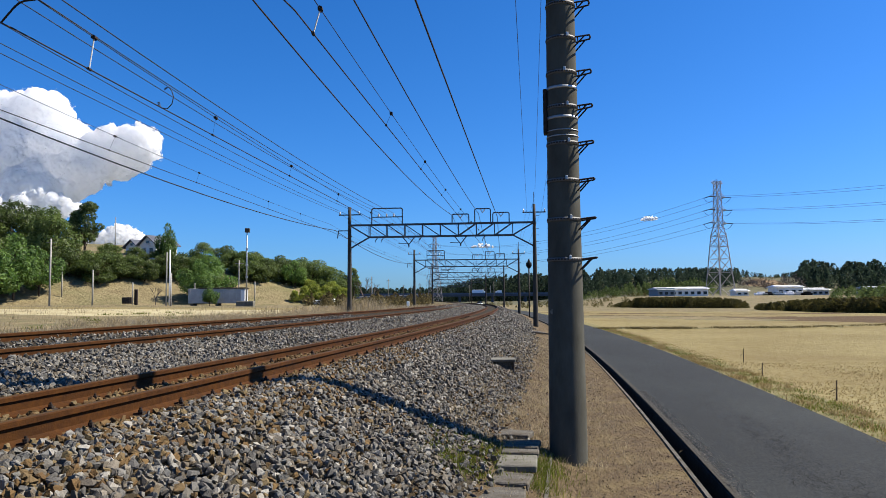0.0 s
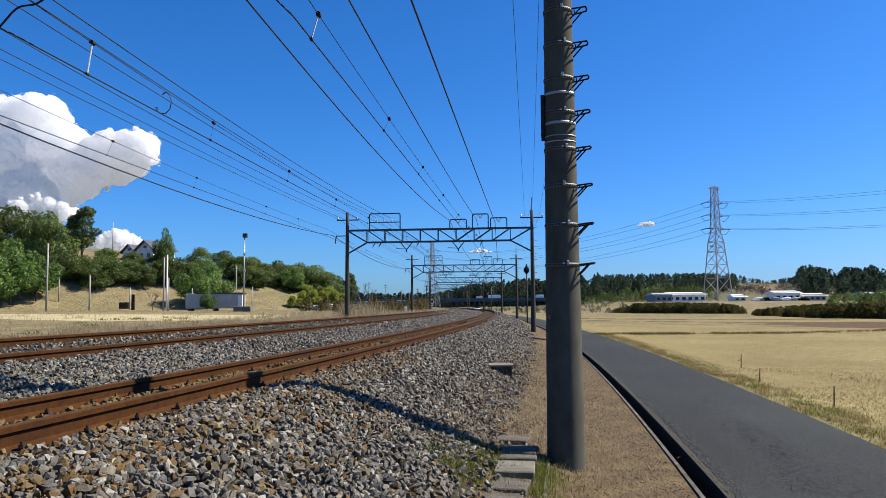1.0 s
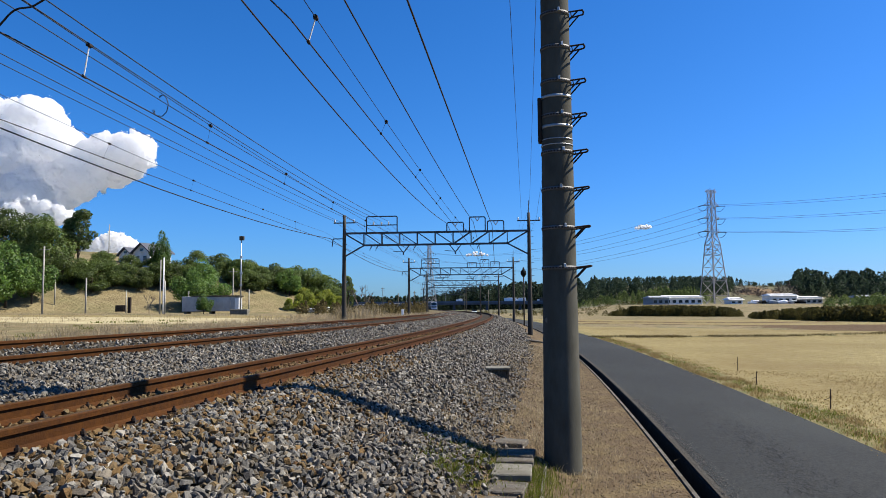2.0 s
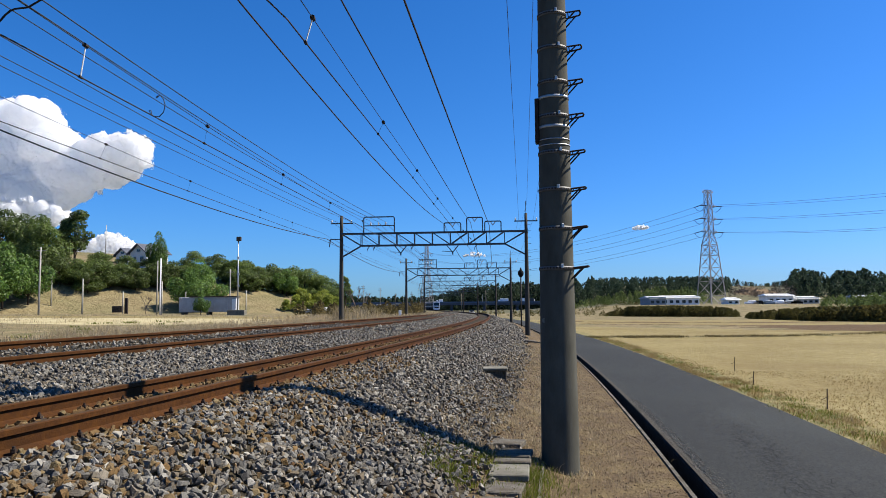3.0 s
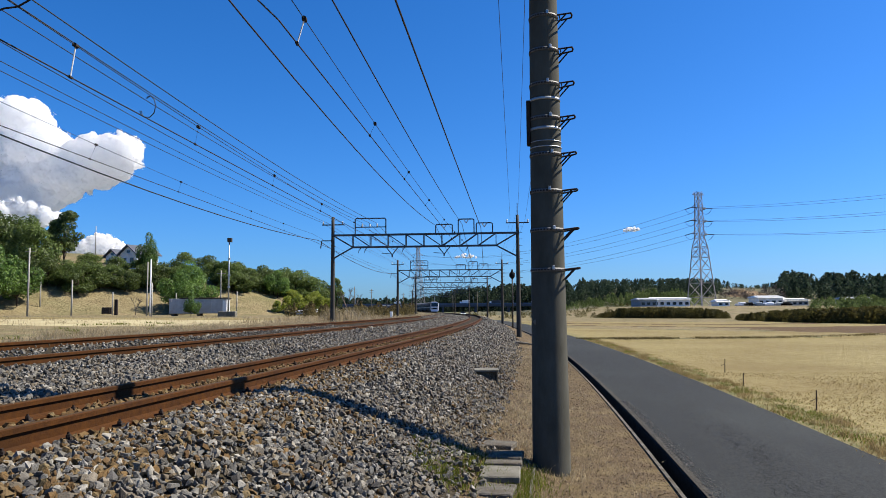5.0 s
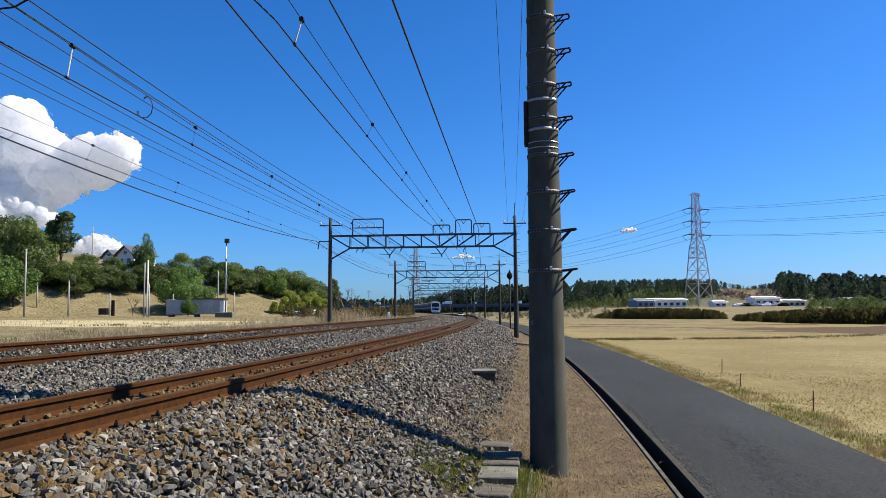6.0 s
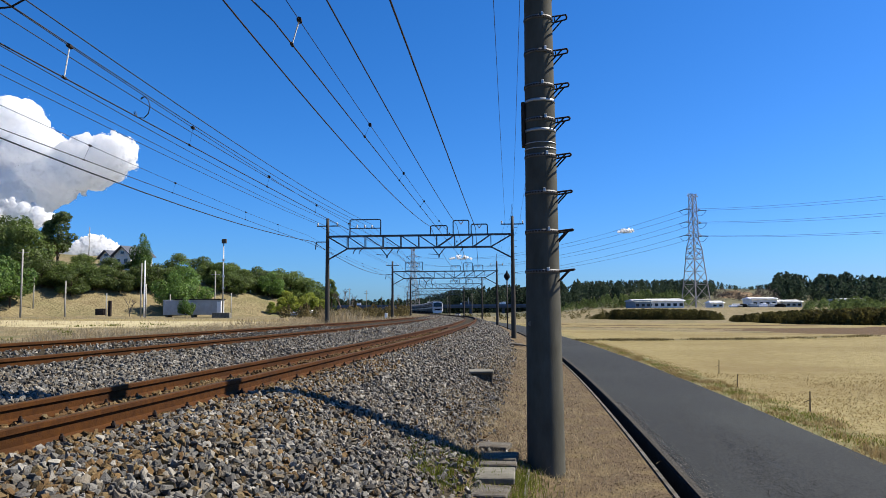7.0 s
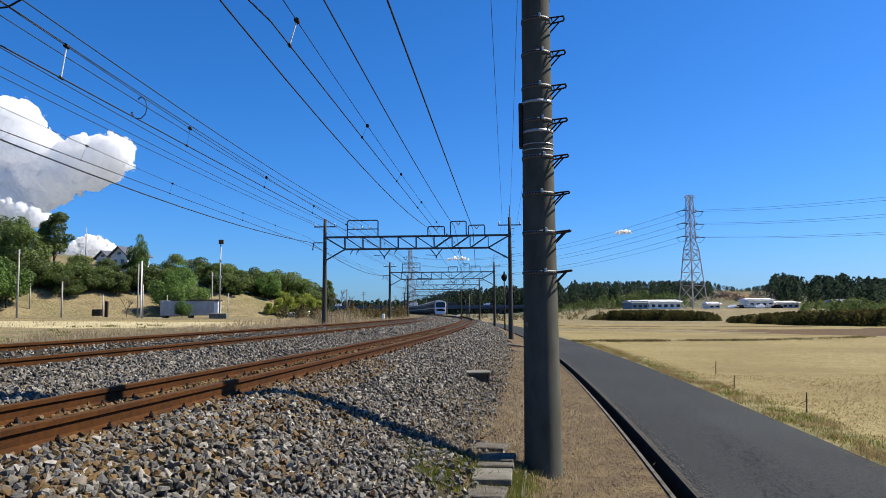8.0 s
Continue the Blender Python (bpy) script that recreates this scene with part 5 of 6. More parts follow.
oak = tree("evergreen_tree", "dense dark evergreen oak on the grassy bank", 8.0, 3.6, "leaf_dark", 1, lobes=15, per=430, trunk_h=0.16)
oak_b = tree("evergreen_tree", "rounded dark green evergreen tree on the bank", 8.0, 4.0, "leaf_dark", 2, lobes=17, per=400, trunk_h=0.22)
fresh = tree("broadleaf_tree", "broad mid-green tree with light foliage on the bank", 8.0, 3.6, "leaf_mid", 3, lobes=15, per=400, trunk_h=0.25)
pine = tree("pine_tree", "tall open pine with clumped foliage on the bank's crest", 10.0, 2.5, "leaf_dark", 4, lobes=15, per=260, trunk_h=0.42, squash=0.75)
lime = tree("bamboo_clump", "yellow-green bamboo clump at the foot of the bank", 6.0, 2.4, "leaf_lime", 5, lobes=12, per=330, leaf=0.17, trunk_h=0.15, squash=1.2)

place_copies(oak, [(-0.552, 140, 11.6, 0.9), (-0.575, 148, 11.0, 0.95), (-0.50, 139, 5.2, 1.4), (-0.47, 141, 5.6, 1.35), (-0.44, 145, 4.4, 1.4), (-0.40, 148, 4.4, 1.4), (-0.37, 150, 5.4, 1.3), (-0.47, 160, 4.0, 1.5),
                   (-0.30, 163, 5.0, 1.2), (-0.265, 168, 5.3, 1.2), (-0.235, 172, 6.5, 1.2), (-0.205, 176, 7.3, 1.2), (-0.25, 186, 6.2, 1.2), (-0.64, 142, 9.0, 1.2), (-0.53, 158, 5.0, 1.4), (-0.276, 159, 4.6, 1.4), (-0.26, 161, 4.6, 1.4), (-0.285, 166, 5.3, 1.4)], 8.0)
place_copies(oak_b, [(-0.525, 137, 5.4, 1.3), (-0.485, 137, 4.6, 1.4), (-0.455, 142, 4.6, 1.4), (-0.42, 144, 4.0, 1.5), (-0.385, 148, 5.2, 1.3), (-0.345, 153, 4.7, 1.2), (-0.285, 161, 5.5, 1.2), (-0.25, 166, 4.9, 1.2),
                     (-0.22, 170, 5.7, 1.2), (-0.19, 174, 7.0, 1.2), (-0.165, 176, 6.6, 1.2), (-0.60, 150, 11.0, 1.1), (-0.345, 170, 5.1, 1.2), (-0.31, 176, 5.8, 1.2), (-0.275, 180, 6.2, 1.2), (-0.43, 160, 3.6, 1.5), (-0.40, 160, 3.4, 1.5), (-0.22, 190, 6.8, 1.2), (-0.18, 192, 7.4, 1.2), (-0.145, 186, 6.2, 1.1)], 8.0)
place_copies(fresh, [(-0.60, 122, 11.0, 0.9), (-0.565, 126, 8.0, 1.0), (-0.635, 118, 10.5, 1.0), (-0.345, 140, 8.0, 1.1), (-0.322, 143, 7.0, 1.1), (-0.335, 150, 7.0, 1.2), (-0.215, 168, 6.2, 1.1), (-0.331, 112.5, 3.2, 0.85), (-0.39, 158, 9.5, 0.5)], 8.0)
place_copies(pine, [(-0.503, 150, 13.2, 1.0), (-0.516, 154, 11.0, 0.85), (-0.135, 178, 8.0, 0.8)], 10.0)
place_copies(lime, [(-0.202, 156, 3.3, 1.1), (-0.186, 156, 4.0, 1.1), (-0.172, 157, 4.0, 1.1), (-0.158, 158, 4.0, 1.1), (-0.146, 160, 3.5, 1.1), (-0.165, 162, 4.3, 1.1), (-0.215, 154, 2.5, 1.2), (-0.195, 160, 4.0, 1.1)], 6.0)


def bare_tree(a, y, h, seed, label):
    rng = random.Random(seed)
    x = a * y
    bm = bmesh.new()

    def grow(p, d, l, w, depth):
        q = p + d * l
        beam(bm, p, q, w, sides=4, taper=0.65)
        if depth:
            for _ in range(3):
                e = (d + Vector((rng.uniform(-0.8, 0.8), rng.uniform(-0.8, 0.8), rng.uniform(-0.1, 0.6)))).normalized()
                grow(q, e, l * rng.uniform(0.6, 0.8), w * 0.62, depth - 1)
    grow(Vector((0, 0, -0.3)), Vector((0, 0, 1)), h * 0.32, h * 0.03, 4)
    ob = part("bare_tree", bm, "twig")
    ob.location = (x, y, float(ground_z(x, y)))
    return tagged(ob, label, "tree", "bare trees")


bare_tree(-0.122, 150, 6.5, 1, "leafless grey-brown tree beyond the gantry post")
bare_tree(-0.11, 165, 5.5, 2, "leafless grey-brown tree beyond the gantry post")
bare_tree(-0.405, 128, 4.0, 3, "leafless shrub at the foot of the bank")


def woods(name, rows, mat, label, seed, leaf=0.9, per=110, category="woods", spread=0.33):
    """A far wood: rows of (x, y, z, height)."""
    rng = np.random.RandomState(seed)
    co = []
    for x, y, z, h in rows:
        n = per
        f = rng.uniform(0.05, 1, n)
        a = rng.uniform(0, 2 * math.pi, n)
        conic = rng.uniform() < 0.5
        w = h * spread * ((1.05 - f) if conic else np.sqrt(np.clip(1 - (2 * f - 0.9) ** 2, 0.04, 1)) * 0.9) * rng.uniform(0.6, 1.05, n)
        p = np.stack([x + np.cos(a) * w, y + np.sin(a) * w, z + f * h], -1)
        d = np.stack([np.cos(a), np.sin(a), np.full(n, 0.4)], -1) + rng.normal(size=(n, 3)) * 0.5
        d /= np.linalg.norm(d, axis=1)[:, None]
        t = np.cross(d, rng.normal(size=(n, 3)))
        t /= np.linalg.norm(t, axis=1)[:, None]
        b = np.cross(d, t)
        s = leaf * (h / 10) * rng.uniform(0.5, 1.3, (n, 1))
        co.append(np.stack([p - t * s, p - b * s * 0.7, p + t * s, p + b * s * 0.7], 1).reshape(-1, 3))
    co = np.concatenate(co)
    return tagged(new(name, fast_mesh(name, co, np.arange(len(co)).reshape(-1, 4), mat)), label, category, kind="stuff")


def ridge_rows():
    """Tree tops follow the skyline: (bearing, elevation) pairs."""
    sky_line = [(0.15, 0.038), (0.20, 0.041), (0.274, 0.042), (0.335, 0.0425), (0.383, 0.0415), (0.396, 0.0375), (0.427, 0.0315), (0.450, 0.0345), (0.466, 0.037), (0.473, 0.0505), (0.488, 0.0505),
                (0.511, 0.0465), (0.523, 0.037), (0.532, 0.0495), (0.565, 0.048), (0.617, 0.044), (0.75, 0.045), (0.95, 0.04)]
    rng = random.Random(17)
    rows = []
    for k in range(1500):
        a = rng.uniform(0.15, 0.95)
        y = rng.uniform(345, 430) - 30 * max(0, a - 0.45) if a > 0.15 else rng.uniform(765, 850)
        x = a * y
        z = float(ground_z(np.array(x), np.array(y)))
        target = 1.98 + float(np.interp(a, [p[0] for p in sky_line], [p[1] for p in sky_line])) * y
        depth = (y - 345) / 85 if a > 0.15 else (y - 765) / 85
        h = (target - z) * rng.uniform(0.82, 1.04) if depth > 0.55 else (target - z) * rng.uniform(0.45, 0.85)
        if 0.385 < a < 0.47 and depth < 0.6:
            continue
        if k % 9 == 0 and depth > 0.6:
            h *= 1.12
        if h > 1.5:
            rows.append((x, y, (z if a > 0.15 else 0.0) - 0.5, h))
    return rows


woods("forest_ridge", ridge_rows(), "leaf_far", "dark evergreen forest along the ridge beyond the fields", 31, leaf=0.62, per=130, spread=0.40)
rng_w = random.Random(5)
woods("far_ridge_forest", [(a * y, y, -0.5, (2.5 + y * float(np.interp(a, [-0.03, 0.0, 0.035, 0.08, 0.18], [0.012, 0.022, 0.030, 0.034, 0.038]))) * k) for a, y, k in [(rng_w.uniform(-0.025, 0.17), rng_w.uniform(765, 850), rng_w.uniform(0.75, 1.03)) for _ in range(280)]], "leaf_far", "dark forest hill behind the viaduct", 40, leaf=0.45, per=150, spread=0.36)
woods("far_forest", [(a * y, y, 0.0, rng_w.uniform(11, 18) + max(0, a + 0.02) * 60) for a, y in [(rng_w.uniform(-0.2, 0.03), rng_w.uniform(900, 960)) for _ in range(330)]], "leaf_far", "low dark forest at the far horizon", 32, leaf=1.2, per=70)
woods("far_bamboo", [(a * y, y, float(ground_z(np.array(a * y), np.array(float(y)))), k * float(np.interp(a, [0.17, 0.26, 0.33, 0.36], [3.0, 5.5, 6.5, 3.5]))) for a, y, k in [(rng_w.uniform(0.17, 0.36), rng_w.uniform(312, 340), rng_w.uniform(0.55, 1.0)) for _ in range(150)]], "leaf_bamboo", "dull green bamboo wood at the foot of the ridge", 33, leaf=0.55, per=170, spread=0.40)
hedge_rows = []
for k in range(520):
    a = rng_w.uniform(0.213, 0.70)
    y = float(np.interp(a, [0.213, 0.25, 0.40, 0.41, 0.5, 0.6, 0.7], [185, 170, 150, 128, 105, 96, 90])) + rng_w.uniform(-3, 3)
    h = float(np.interp(a, [0.213, 0.235, 0.25, 0.30, 0.355, 0.392, 0.397, 0.404, 0.41, 0.43, 0.485, 0.55, 0.6, 0.68], [0.5, 1.5, 2.2, 2.3, 2.1, 1.5, 0.1, 0.1, 0.9, 1.3, 1.75, 1.9, 2.1, 2.15]))
    if h > 0.25:
        hedge_rows.append((a * y, y, -0.2, (h + 0.25) * rng_w.uniform(0.8, 1.0)))
woods("hedge", hedge_rows, "leaf_hedge", "long dark clipped hedge across the far fields", 34, leaf=0.75, per=230, category="hedge", spread=0.75)
woods("roadside_shrubs", [(a * y, y, float(ground_z(np.array(a * y), np.array(float(y)))), rng_w.uniform(0.6, 1.7)) for a, y in [(rng_w.uniform(0.03, 0.26), rng_w.uniform(170, 290)) for _ in range(110)]], "leaf_hedge", "low olive and brown shrubs beyond the lane", 35, leaf=0.55, per=260, category="shrubs", spread=0.7)
woods("slope_shrubs", [(a * y, y, float(ground_z(np.array(a * y), np.array(float(y)))) - 0.4, rng_w.uniform(2.0, 4.2)) for a, y in [(rng_w.uniform(0.51, 0.75), rng_w.uniform(190, 280)) for _ in range(120)]], "leaf_bamboo", "rounded dull green shrubs in front of the ridge", 36, leaf=0.55, per=330, category="shrubs", spread=0.65)
woods("brown_slope", [(a * y, y, float(ground_z(np.array(a * y), np.array(float(y)))), rng_w.uniform(2.0, 5.5)) for a, y in [(rng_w.uniform(0.385, 0.475), rng_w.uniform(335, 372)) for _ in range(70)]], "twig", "bare brown brushwood on the ridge's slope", 37, leaf=0.5, per=90, category="shrubs", spread=0.5)
bm = bmesh.new()
bmesh.ops.create_icosphere(bm, subdivisions=4, radius=1.0)
for v in bm.verts:
    v.co *= 1 + 0.22 * noise.noise(v.co * 2.2) + 0.10 * noise.noise(v.co * 6)
    v.co = Vector((v.co.x * 15, v.co.y * 14, v.co.z * 6.5))
earth = part("earth_slope", bm, "tan_earth")
earth.location = (150, 362, 4.0)
tagged(earth, "bare tan earth slope cut into the wooded ridge", "slope", kind="structure")
woods("embankment_bushes", [(float(tx(y)) + o, y, 0.9, rng_w.uniform(0.8, 2.0)) for o, y in [(rng_w.uniform(-24, -9.6), rng_w.uniform(95, 230)) for _ in range(130)]], "bund_grass", "dull olive bushes along the railway embankment", 38, leaf=0.9, per=110, category="shrubs", spread=0.7)


woods("curve_bushes", [(float(tx(y)) + o, y, 1.0, rng_w.uniform(1.3, 2.5)) for o, y in [(rng_w.uniform(-30, -9.0), rng_w.uniform(110, 210)) for _ in range(90)]], "bund_grass", "rough olive bushes on the inside of the railway curve", 39, leaf=0.7, per=160, category="shrubs", spread=0.5)


# ------------------------------------------------------------------ buildings across the fields
def low_building(a, y, w, d, h, wall_mat, roof_mat, bays, label, turn=0):
    ob = tagged(empty("low_building"), label, "building", "buildings across the fields")
    x = a * y
    ob.matrix_world = Matrix.Translation((x, y, float(ground_z(np.array(x), np.array(float(y)))))) @ Matrix.Rotation(radians(turn), 4, "Z")
    bm = bmesh.new()
    box(bm, (0, 0, h / 2 - 0.4), (w, d, h + 1.8), bevel=0.05)
    wall = part("wall", bm, wall_mat, ob)
    bm = bmesh.new()
    v = [bm.verts.new(p) for p in ((-w / 2 - 0.6, -d / 2 - 0.6, h), (w / 2 + 0.6, -d / 2 - 0.6, h), (w / 2 + 0.6, d / 2 + 0.6, h), (-w / 2 - 0.6, d / 2 + 0.6, h), (-w / 2, 0, h + 0.8), (w / 2, 0, h + 0.8))]
    for f in ((0, 1, 5, 4), (2, 3, 4, 5), (1, 2, 5), (3, 0, 4), (3, 2, 1, 0)):
        bm.faces.new([v[i] for i in f])
    part("roof", bm, roof_mat, ob)
    for k in range(bays):
        bm = bmesh.new()
        box(bm, (-w / 2 + (k + 0.5) * w / bays, -d / 2 - 0.03, h * 0.45), (w / bays * 0.55, 0.1, h * 0.4))
        part("window", bm, "glass_dark", ob)
    return ob


low_building(0.313, 262, 13.0, 9, 2.5, "white_wall", "white_wall", 6, "long low white farm building with a pale roof")
low_building(0.281, 258, 6.0, 8, 2.3, "blue_wall", "grey_wall", 3, "blue-grey shed with pale end wall", 8)
low_building(0.385, 250, 4.0, 6, 1.5, "white_wall", "white_wall", 2, "small white shed near the pylon")
low_building(0.447, 265, 9.0, 8, 2.9, "white_wall", "white_wall", 4, "white shed with a shallow pale roof")
low_building(0.483, 268, 8.0, 8, 1.9, "grey_wall", "white_wall", 4, "grey shed with a pale roof")
low_building(0.567, 320, 12.0, 8, 3.0, "grey_wall", "grey_wall", 4, "grey house roof among the shrubs")
for k in range(6):
    bm = bmesh.new()
    box(bm, (0, 0, 0.75), (4.2, 1.7, 0.7), bevel=0.15)
    box(bm, (0.1, 0, 1.25), (2.4, 1.5, 0.6), bevel=0.2)
    c = part("parked_car", bm, ("car_white", "tyre", "blue_wall", "car_white", "grey_wall", "tyre")[k])
    c.location = ((0.414 + 0.012 * k + 0.003 * math.sin(k * 5)) * 245, 245, float(ground_z(np.array(0.44 * 245), np.array(245.0))) - 0.35)
    tagged(c, "small " + ("white", "black", "blue", "white", "grey", "black")[k] + " car parked before the sheds", "car", "cars by the sheds")


# ------------------------------------------------------------------ power line
def pylon(x, y, z, h, base, label):
    ob = tagged(empty("pylon"), label, "pylon", "pylons")
    ob.matrix_world = Matrix.Translation((x, y, z)) @ Matrix.Rotation(radians(24), 4, "Z")

    def half(f):
        return base / 2 * (1 - f) ** 1.25 * 0.82 + base * 0.09 + base * 0.0 * f if f < 0.62 else base * 0.155 - (f - 0.62) * base * 0.12
    levels = [0, 0.13, 0.25, 0.36, 0.46, 0.55, 0.62, 0.69, 0.76, 0.83, 0.90, 0.96, 1.0]
    corner = lambda f, i: Vector(((-1, 1, 1, -1)[i] * half(f), (-1, -1, 1, 1)[i] * half(f), h * f))
    for i in range(4):
        bm = bmesh.new()
        rings = []
        for a in levels:
            w, c = 0.17 - 0.07 * a, corner(a, i)
            rings.append([bm.verts.new(c + Vector((dx * w, dy * w, 0))) for dx, dy in ((-1, -1), (1, -1), (1, 1), (-1, 1))])
        for lower, upper in zip(rings, rings[1:]):
            for k in range(4):
                bm.faces.new((lower[k], lower[(k + 1) % 4], upper[(k + 1) % 4], upper[k]))
        part("leg", bm, "tower_steel", ob)
    for a, b in zip(levels, levels[1:]):
        for i in range(4):
            j = (i + 1) % 4
            for p, q in ((corner(a, i), corner(b, j)), (corner(a, j), corner(b, i)), (corner(b, i), corner(b, j))):
                bm = bmesh.new()
                beam(bm, p, q, 0.14)
                part("brace", bm, "tower_steel", ob)
    tips = []
    for f, arm in ((0.872, 4.2), (0.765, 4.4), (0.655, 4.6), (0.54, 3.2), (0.505, 3.2), (0.465, 3.4), (0.985, 3.0)):
        for s in (-1, 1):
            bm = bmesh.new()
            tip = Vector((s * arm, 0, h * f))
            for dy in (-1, 1):
                beam(bm, (s * half(f), dy * half(f), h * f), tip, 0.16)
                beam(bm, (s * half(f), dy * half(f), h * f + 1.4), tip, 0.12)
            arm_part = part("arm", bm, "tower_steel", ob)
            tips.append(tip)
            if 0.6 < f < 0.9:
                for dy in (-1, 1):
                    bm = bmesh.new()
                    beam(bm, tip, tip + Vector((0, dy * 3.2, -0.35)), 0.30, sides=6)
                    part("insulator_string", bm, "iron_dark", arm_part)
                bm = bmesh.new()
                loop_pts = [tip + Vector((0, 3.2 * q, -0.35 - 2.0 * (1 - q * q))) for q in (-1, -0.6, -0.2, 0.2, 0.6, 1)]
                for p, q in zip(loop_pts, loop_pts[1:]):
                    beam(bm, p, q, 0.10)
                part("jumper", bm, "iron_dark", arm_part)
    return ob, [ob.matrix_world @ t for t in tips]


_, tips_a = pylon(108.0, 300.0, -0.1, 49.5, 8.8, "tall grey steel lattice pylon standing beyond the fields")
_, tips_b = pylon(-14.0, 567.0, 1.0, 50.0, 9.0, "distant grey steel lattice pylon beside the railway")
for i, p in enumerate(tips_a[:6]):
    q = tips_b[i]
    wire_curve("power_line", sag(p, q, 9.0, 16), 0.055, "hazed_wire", "thin power line strung between the pylons", group="power lines")
    wire_curve("power_line", sag(p, p + Vector((122, -267, 2)), 9.0, 16), 0.045, "hazed_wire", "thin power line strung from the pylon over the fields", group="power lines")


# ------------------------------------------------------------------ viaduct
via = tagged(empty("viaduct"), "long blue-grey road viaduct with barriers on low piers", "viaduct", kind="structure")
for nm, z0, z1, y0, y1, mat in (("deck", 5.3, 7.15, -6, 6, "viaduct_grey"), ("barrier", 7.15, 8.5, -6.2, -5.9, "barrier_blue"), ("barrier", 7.15, 8.5, 5.9, 6.2, "barrier_blue")):
    bm = bmesh.new()
    box(bm, (70, VIA_Y + (y0 + y1) / 2, (z0 + z1) / 2), (520, y1 - y0, z1 - z0))
    part(nm, bm, mat, via)
for k in range(17):
    bm = bmesh.new()
    box(bm, (-180 + 31 * k, VIA_Y, 2.4), (2.2, 8, 6.0), bevel=0.2)
    part("pier", bm, "viaduct_grey", via)
for k in range(14):
    bm = bmesh.new()
    x = -150 + 37 * k
    beam(bm, (x, VIA_Y - 5.5, 7.0), (x, VIA_Y - 5.5, 15.5), 0.3, sides=6)
    part("lamp_post", bm, "galvanised", via)

# parked car at the end of the lane
car = tagged(empty("car"), "small white car parked at the far end of the lane", "car")
car.location = (8.3, 232, -0.05)
bm = bmesh.new()
box(bm, (0, 0, 0.65), (1.7, 3.9, 0.7), bevel=0.15)
body = part("body", bm, "car_white", car)
bm = bmesh.new()
box(bm, (0, 0.1, 1.2), (1.5, 2.2, 0.6), bevel=0.2)
part("cabin", bm, "glass_dark", car)
for x in (-0.75, 0.75):
    for y in (-1.2, 1.2):
        bm = bmesh.new()
        beam(bm, (x - 0.1, y, 0.3), (x + 0.1, y, 0.3), 0.6, sides=12)
        part("wheel", bm, "tyre", car)


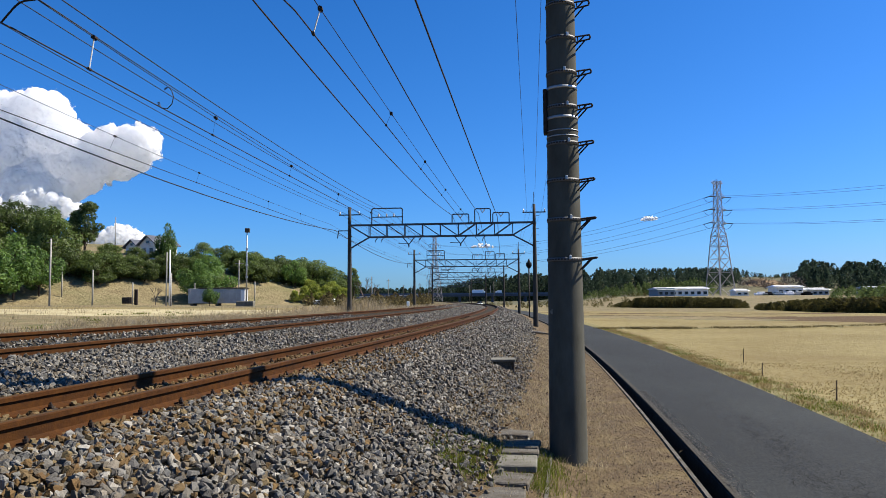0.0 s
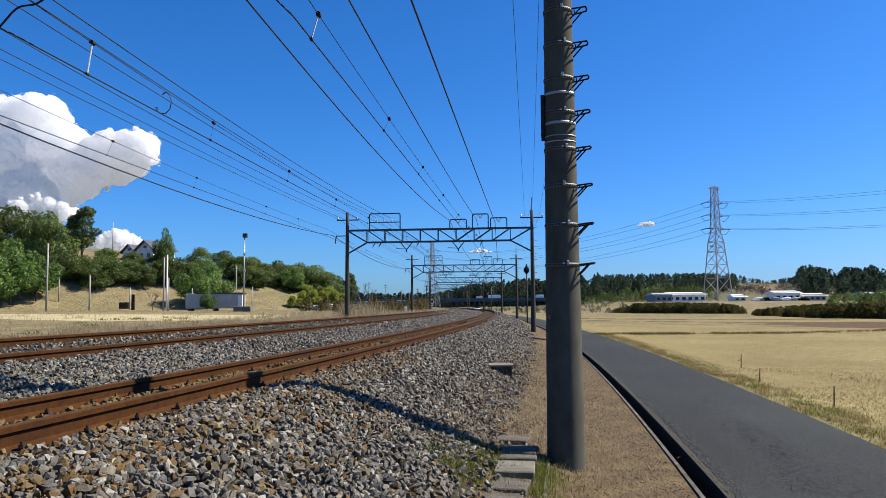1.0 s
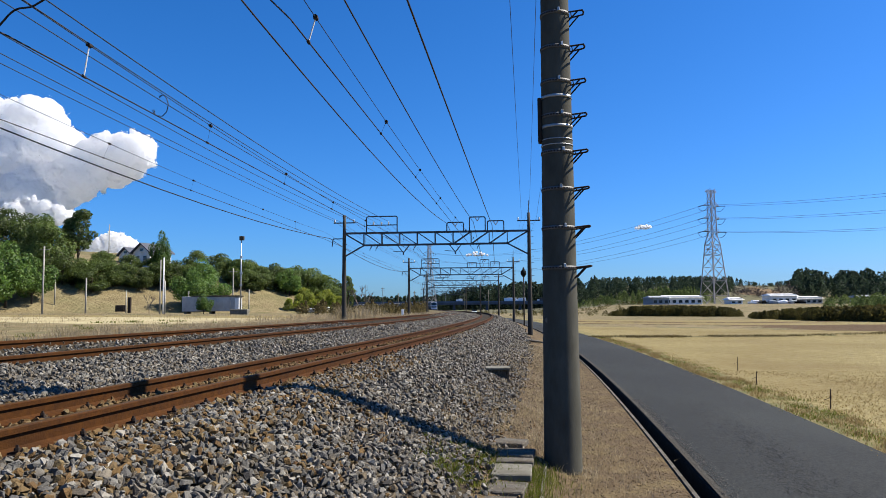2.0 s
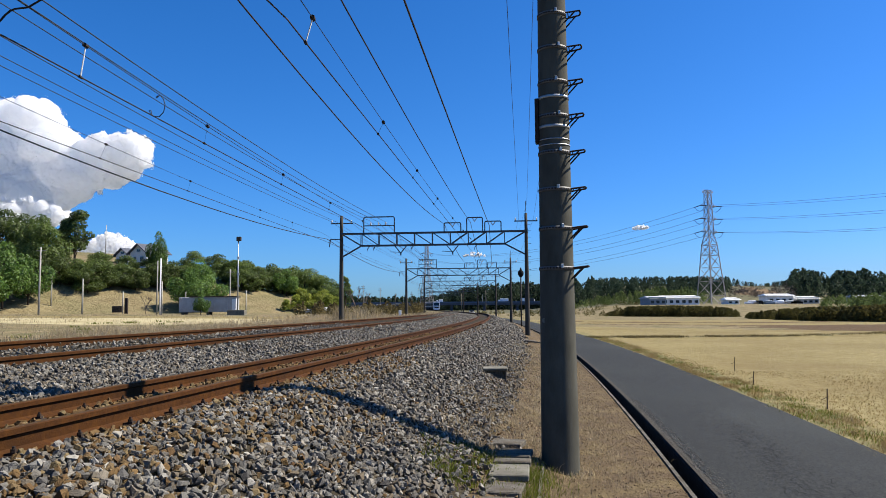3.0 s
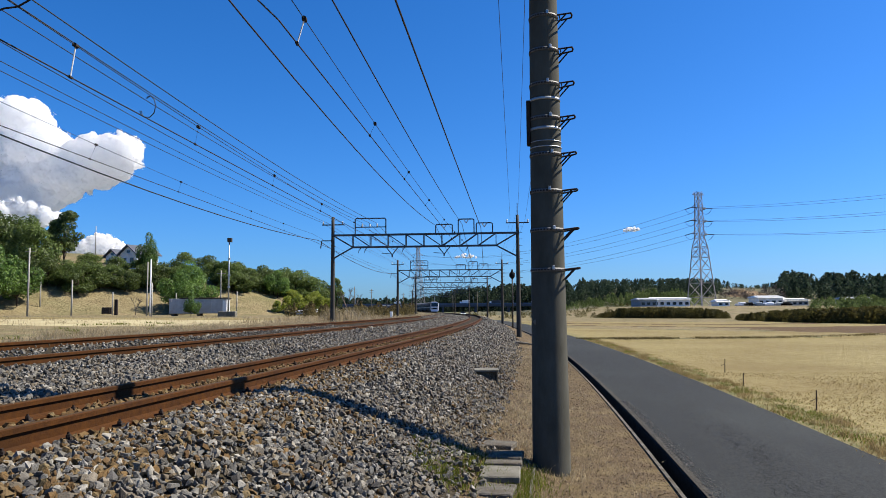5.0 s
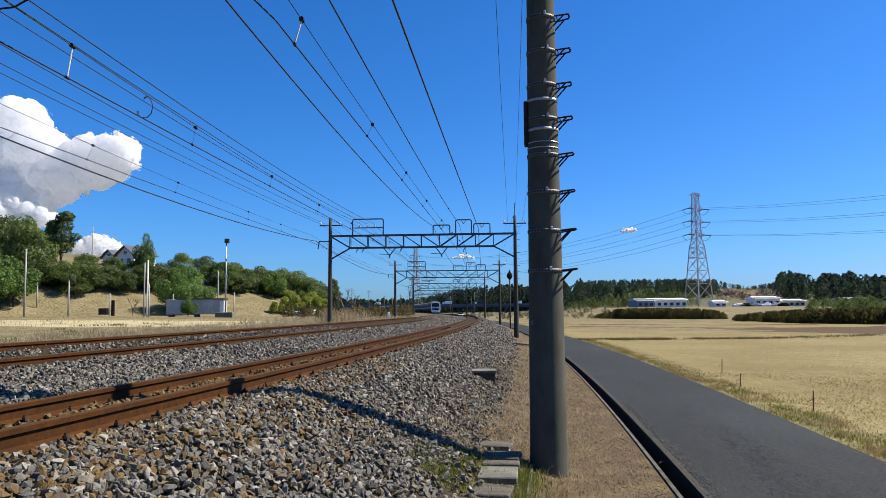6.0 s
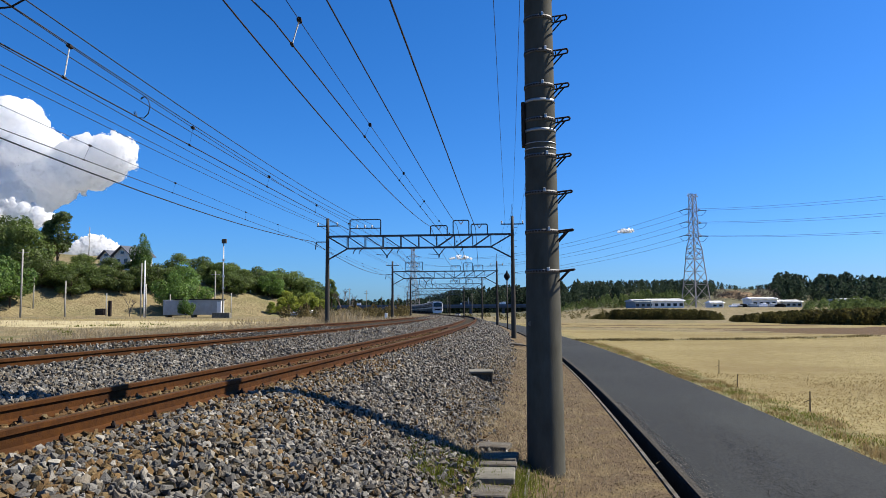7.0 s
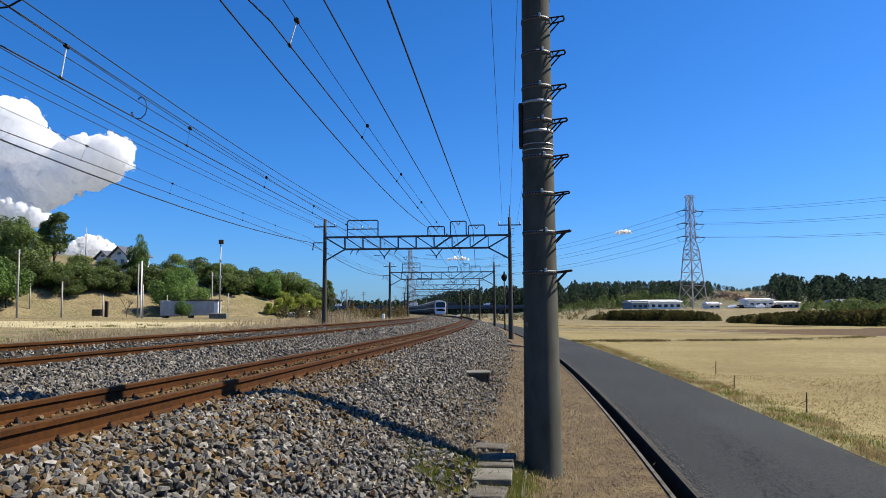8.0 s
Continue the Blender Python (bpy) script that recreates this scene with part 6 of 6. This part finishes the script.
# ------------------------------------------------------------------ clouds
def cloud(label, puffs, seed, cell):
    """Heaps of puffs (x, y, z, radius), fused into one billowing skin."""
    bm = bmesh.new()
    bmesh.ops.create_icosphere(bm, subdivisions=2, radius=1.0)
    bm.verts.index_update()
    v = np.array([p.co for p in bm.verts])
    f = np.array([[p.index for p in q.verts] for q in bm.faces])
    bm.free()
    p = np.array(puffs)
    co = v[None] * p[:, None, 3:4] * np.array([1, 1, 0.85]) + p[:, None, :3]
    tri = f[None] + (np.arange(len(p)) * len(v))[:, None, None]
    ob = new("cloud", fast_mesh("cloud", co.reshape(-1, 3), tri.reshape(-1, 3), "cloud"))
    fuse = ob.modifiers.new("fuse", "REMESH")
    fuse.mode, fuse.voxel_size, fuse.use_smooth_shade = "VOXEL", cell, True
    soft = ob.modifiers.new("soft", "SMOOTH")
    soft.iterations, soft.factor = 3, 0.5
    for size, strength in ((90, 30), (34, 20), (12, 13)):
        tex = bpy.data.textures.new("billow", "CLOUDS")
        tex.noise_scale, tex.noise_depth = size * cell / 8, 3
        d = ob.modifiers.new("billow", "DISPLACE")
        d.texture, d.strength, d.texture_coords, d.mid_level = tex, strength * cell / 8, "GLOBAL", 0.5
    # thinning wisps round the heap
    rng = np.random.RandomState(seed + 70)
    clumps, each = 22, 9
    n = len(p)
    d = rng.normal(size=(n, clumps, 3))
    d /= np.linalg.norm(d, axis=2)[..., None]
    c = p[:, None, :3] + d * p[:, None, 3:4] * (0.96 + 0.16 * rng.uniform(0, 1, (n, clumps, 1)) ** 2) * np.array([1, 1, 0.9])
    q = (c[:, :, None] + rng.normal(size=(n, clumps, each, 3)) * (p[:, 3] * 0.05 + 1.0)[:, None, None, None]).reshape(-1, 3)
    nrm = np.repeat(d.reshape(-1, 3), each, 0) + rng.normal(size=q.shape) * 0.4
    nrm /= np.linalg.norm(nrm, axis=1)[:, None]
    t = np.cross(nrm, rng.normal(size=q.shape))
    t /= np.linalg.norm(t, axis=1)[:, None]
    b = np.cross(nrm, t)
    sz = cell * 0.26 * rng.uniform(0.4, 1.3, (len(q), 1))
    co = np.stack([q - t * sz, q - b * sz, q + t * sz, q + b * sz], 1).reshape(-1, 3)
    wisps = new("wisps", fast_mesh("wisps", co, np.arange(len(co)).reshape(-1, 4), "cloud_wisp"))
    wisps.parent = ob
    return tagged(ob, label, "cloud", kind="stuff")


def heap(shape, y, n, seed, r0, r1):
    """Puffs inside an outline: shape rows are (bearing, lowest, highest elevation)."""
    rng = random.Random(seed)
    rows = []
    bear, low, high = [p[0] for p in shape], [p[1] for p in shape], [p[2] for p in shape]
    while len(rows) < n:
        a = rng.uniform(bear[0], bear[-1])
        lo, hi = float(np.interp(a, bear, low)), float(np.interp(a, bear, high))
        e = rng.uniform(lo, hi)
        room = min(hi - e, (e - lo) * 1.6, (bear[-1] - a) * 0.9 + 0.002) * y
        r = min(r1, max(r0, room * 0.95)) * rng.uniform(0.8, 1.05)
        rows.append((a * y, y + rng.uniform(-0.7, 0.7) * r1, e * y, r))
    return rows


cloud("large white cumulus cloud in the blue sky", heap([(-0.82, 0.105, 0.28), (-0.6145, 0.108, 0.300), (-0.552, 0.120, 0.298), (-0.538, 0.138, 0.27), (-0.50, 0.158, 0.236), (-0.46, 0.174, 0.244), (-0.425, 0.192, 0.246), (-0.405, 0.205, 0.236)], 3000, 560, 3, 12, 80), 1, 6.0)
cloud("broken white cloud bank below the large cumulus", heap([(-0.82, 0.112, 0.15), (-0.66, 0.112, 0.160), (-0.60, 0.113, 0.150), (-0.56, 0.115, 0.158), (-0.525, 0.118, 0.146), (-0.508, 0.120, 0.130)], 2850, 150, 7, 10, 45), 5, 5.0)
cloud("small white cumulus cloud low over the trees", heap([(-0.50, 0.072, 0.082), (-0.47, 0.072, 0.105), (-0.445, 0.072, 0.110), (-0.425, 0.072, 0.094), (-0.39, 0.072, 0.080)], 3200, 120, 4, 8, 40), 2, 4.0)
cloud("tiny white cloud wisp over the pylon line", heap([(0.257, 0.107, 0.109), (0.266, 0.106, 0.112), (0.277, 0.107, 0.110)], 3200, 26, 5, 6, 9), 3, 1.6)
cloud("faint white cloud beyond the gantries", heap([(0.026, 0.0715, 0.0725), (0.042, 0.0715, 0.0775), (0.055, 0.0715, 0.073)], 3300, 26, 6, 5, 9), 4, 2.2)

motions()
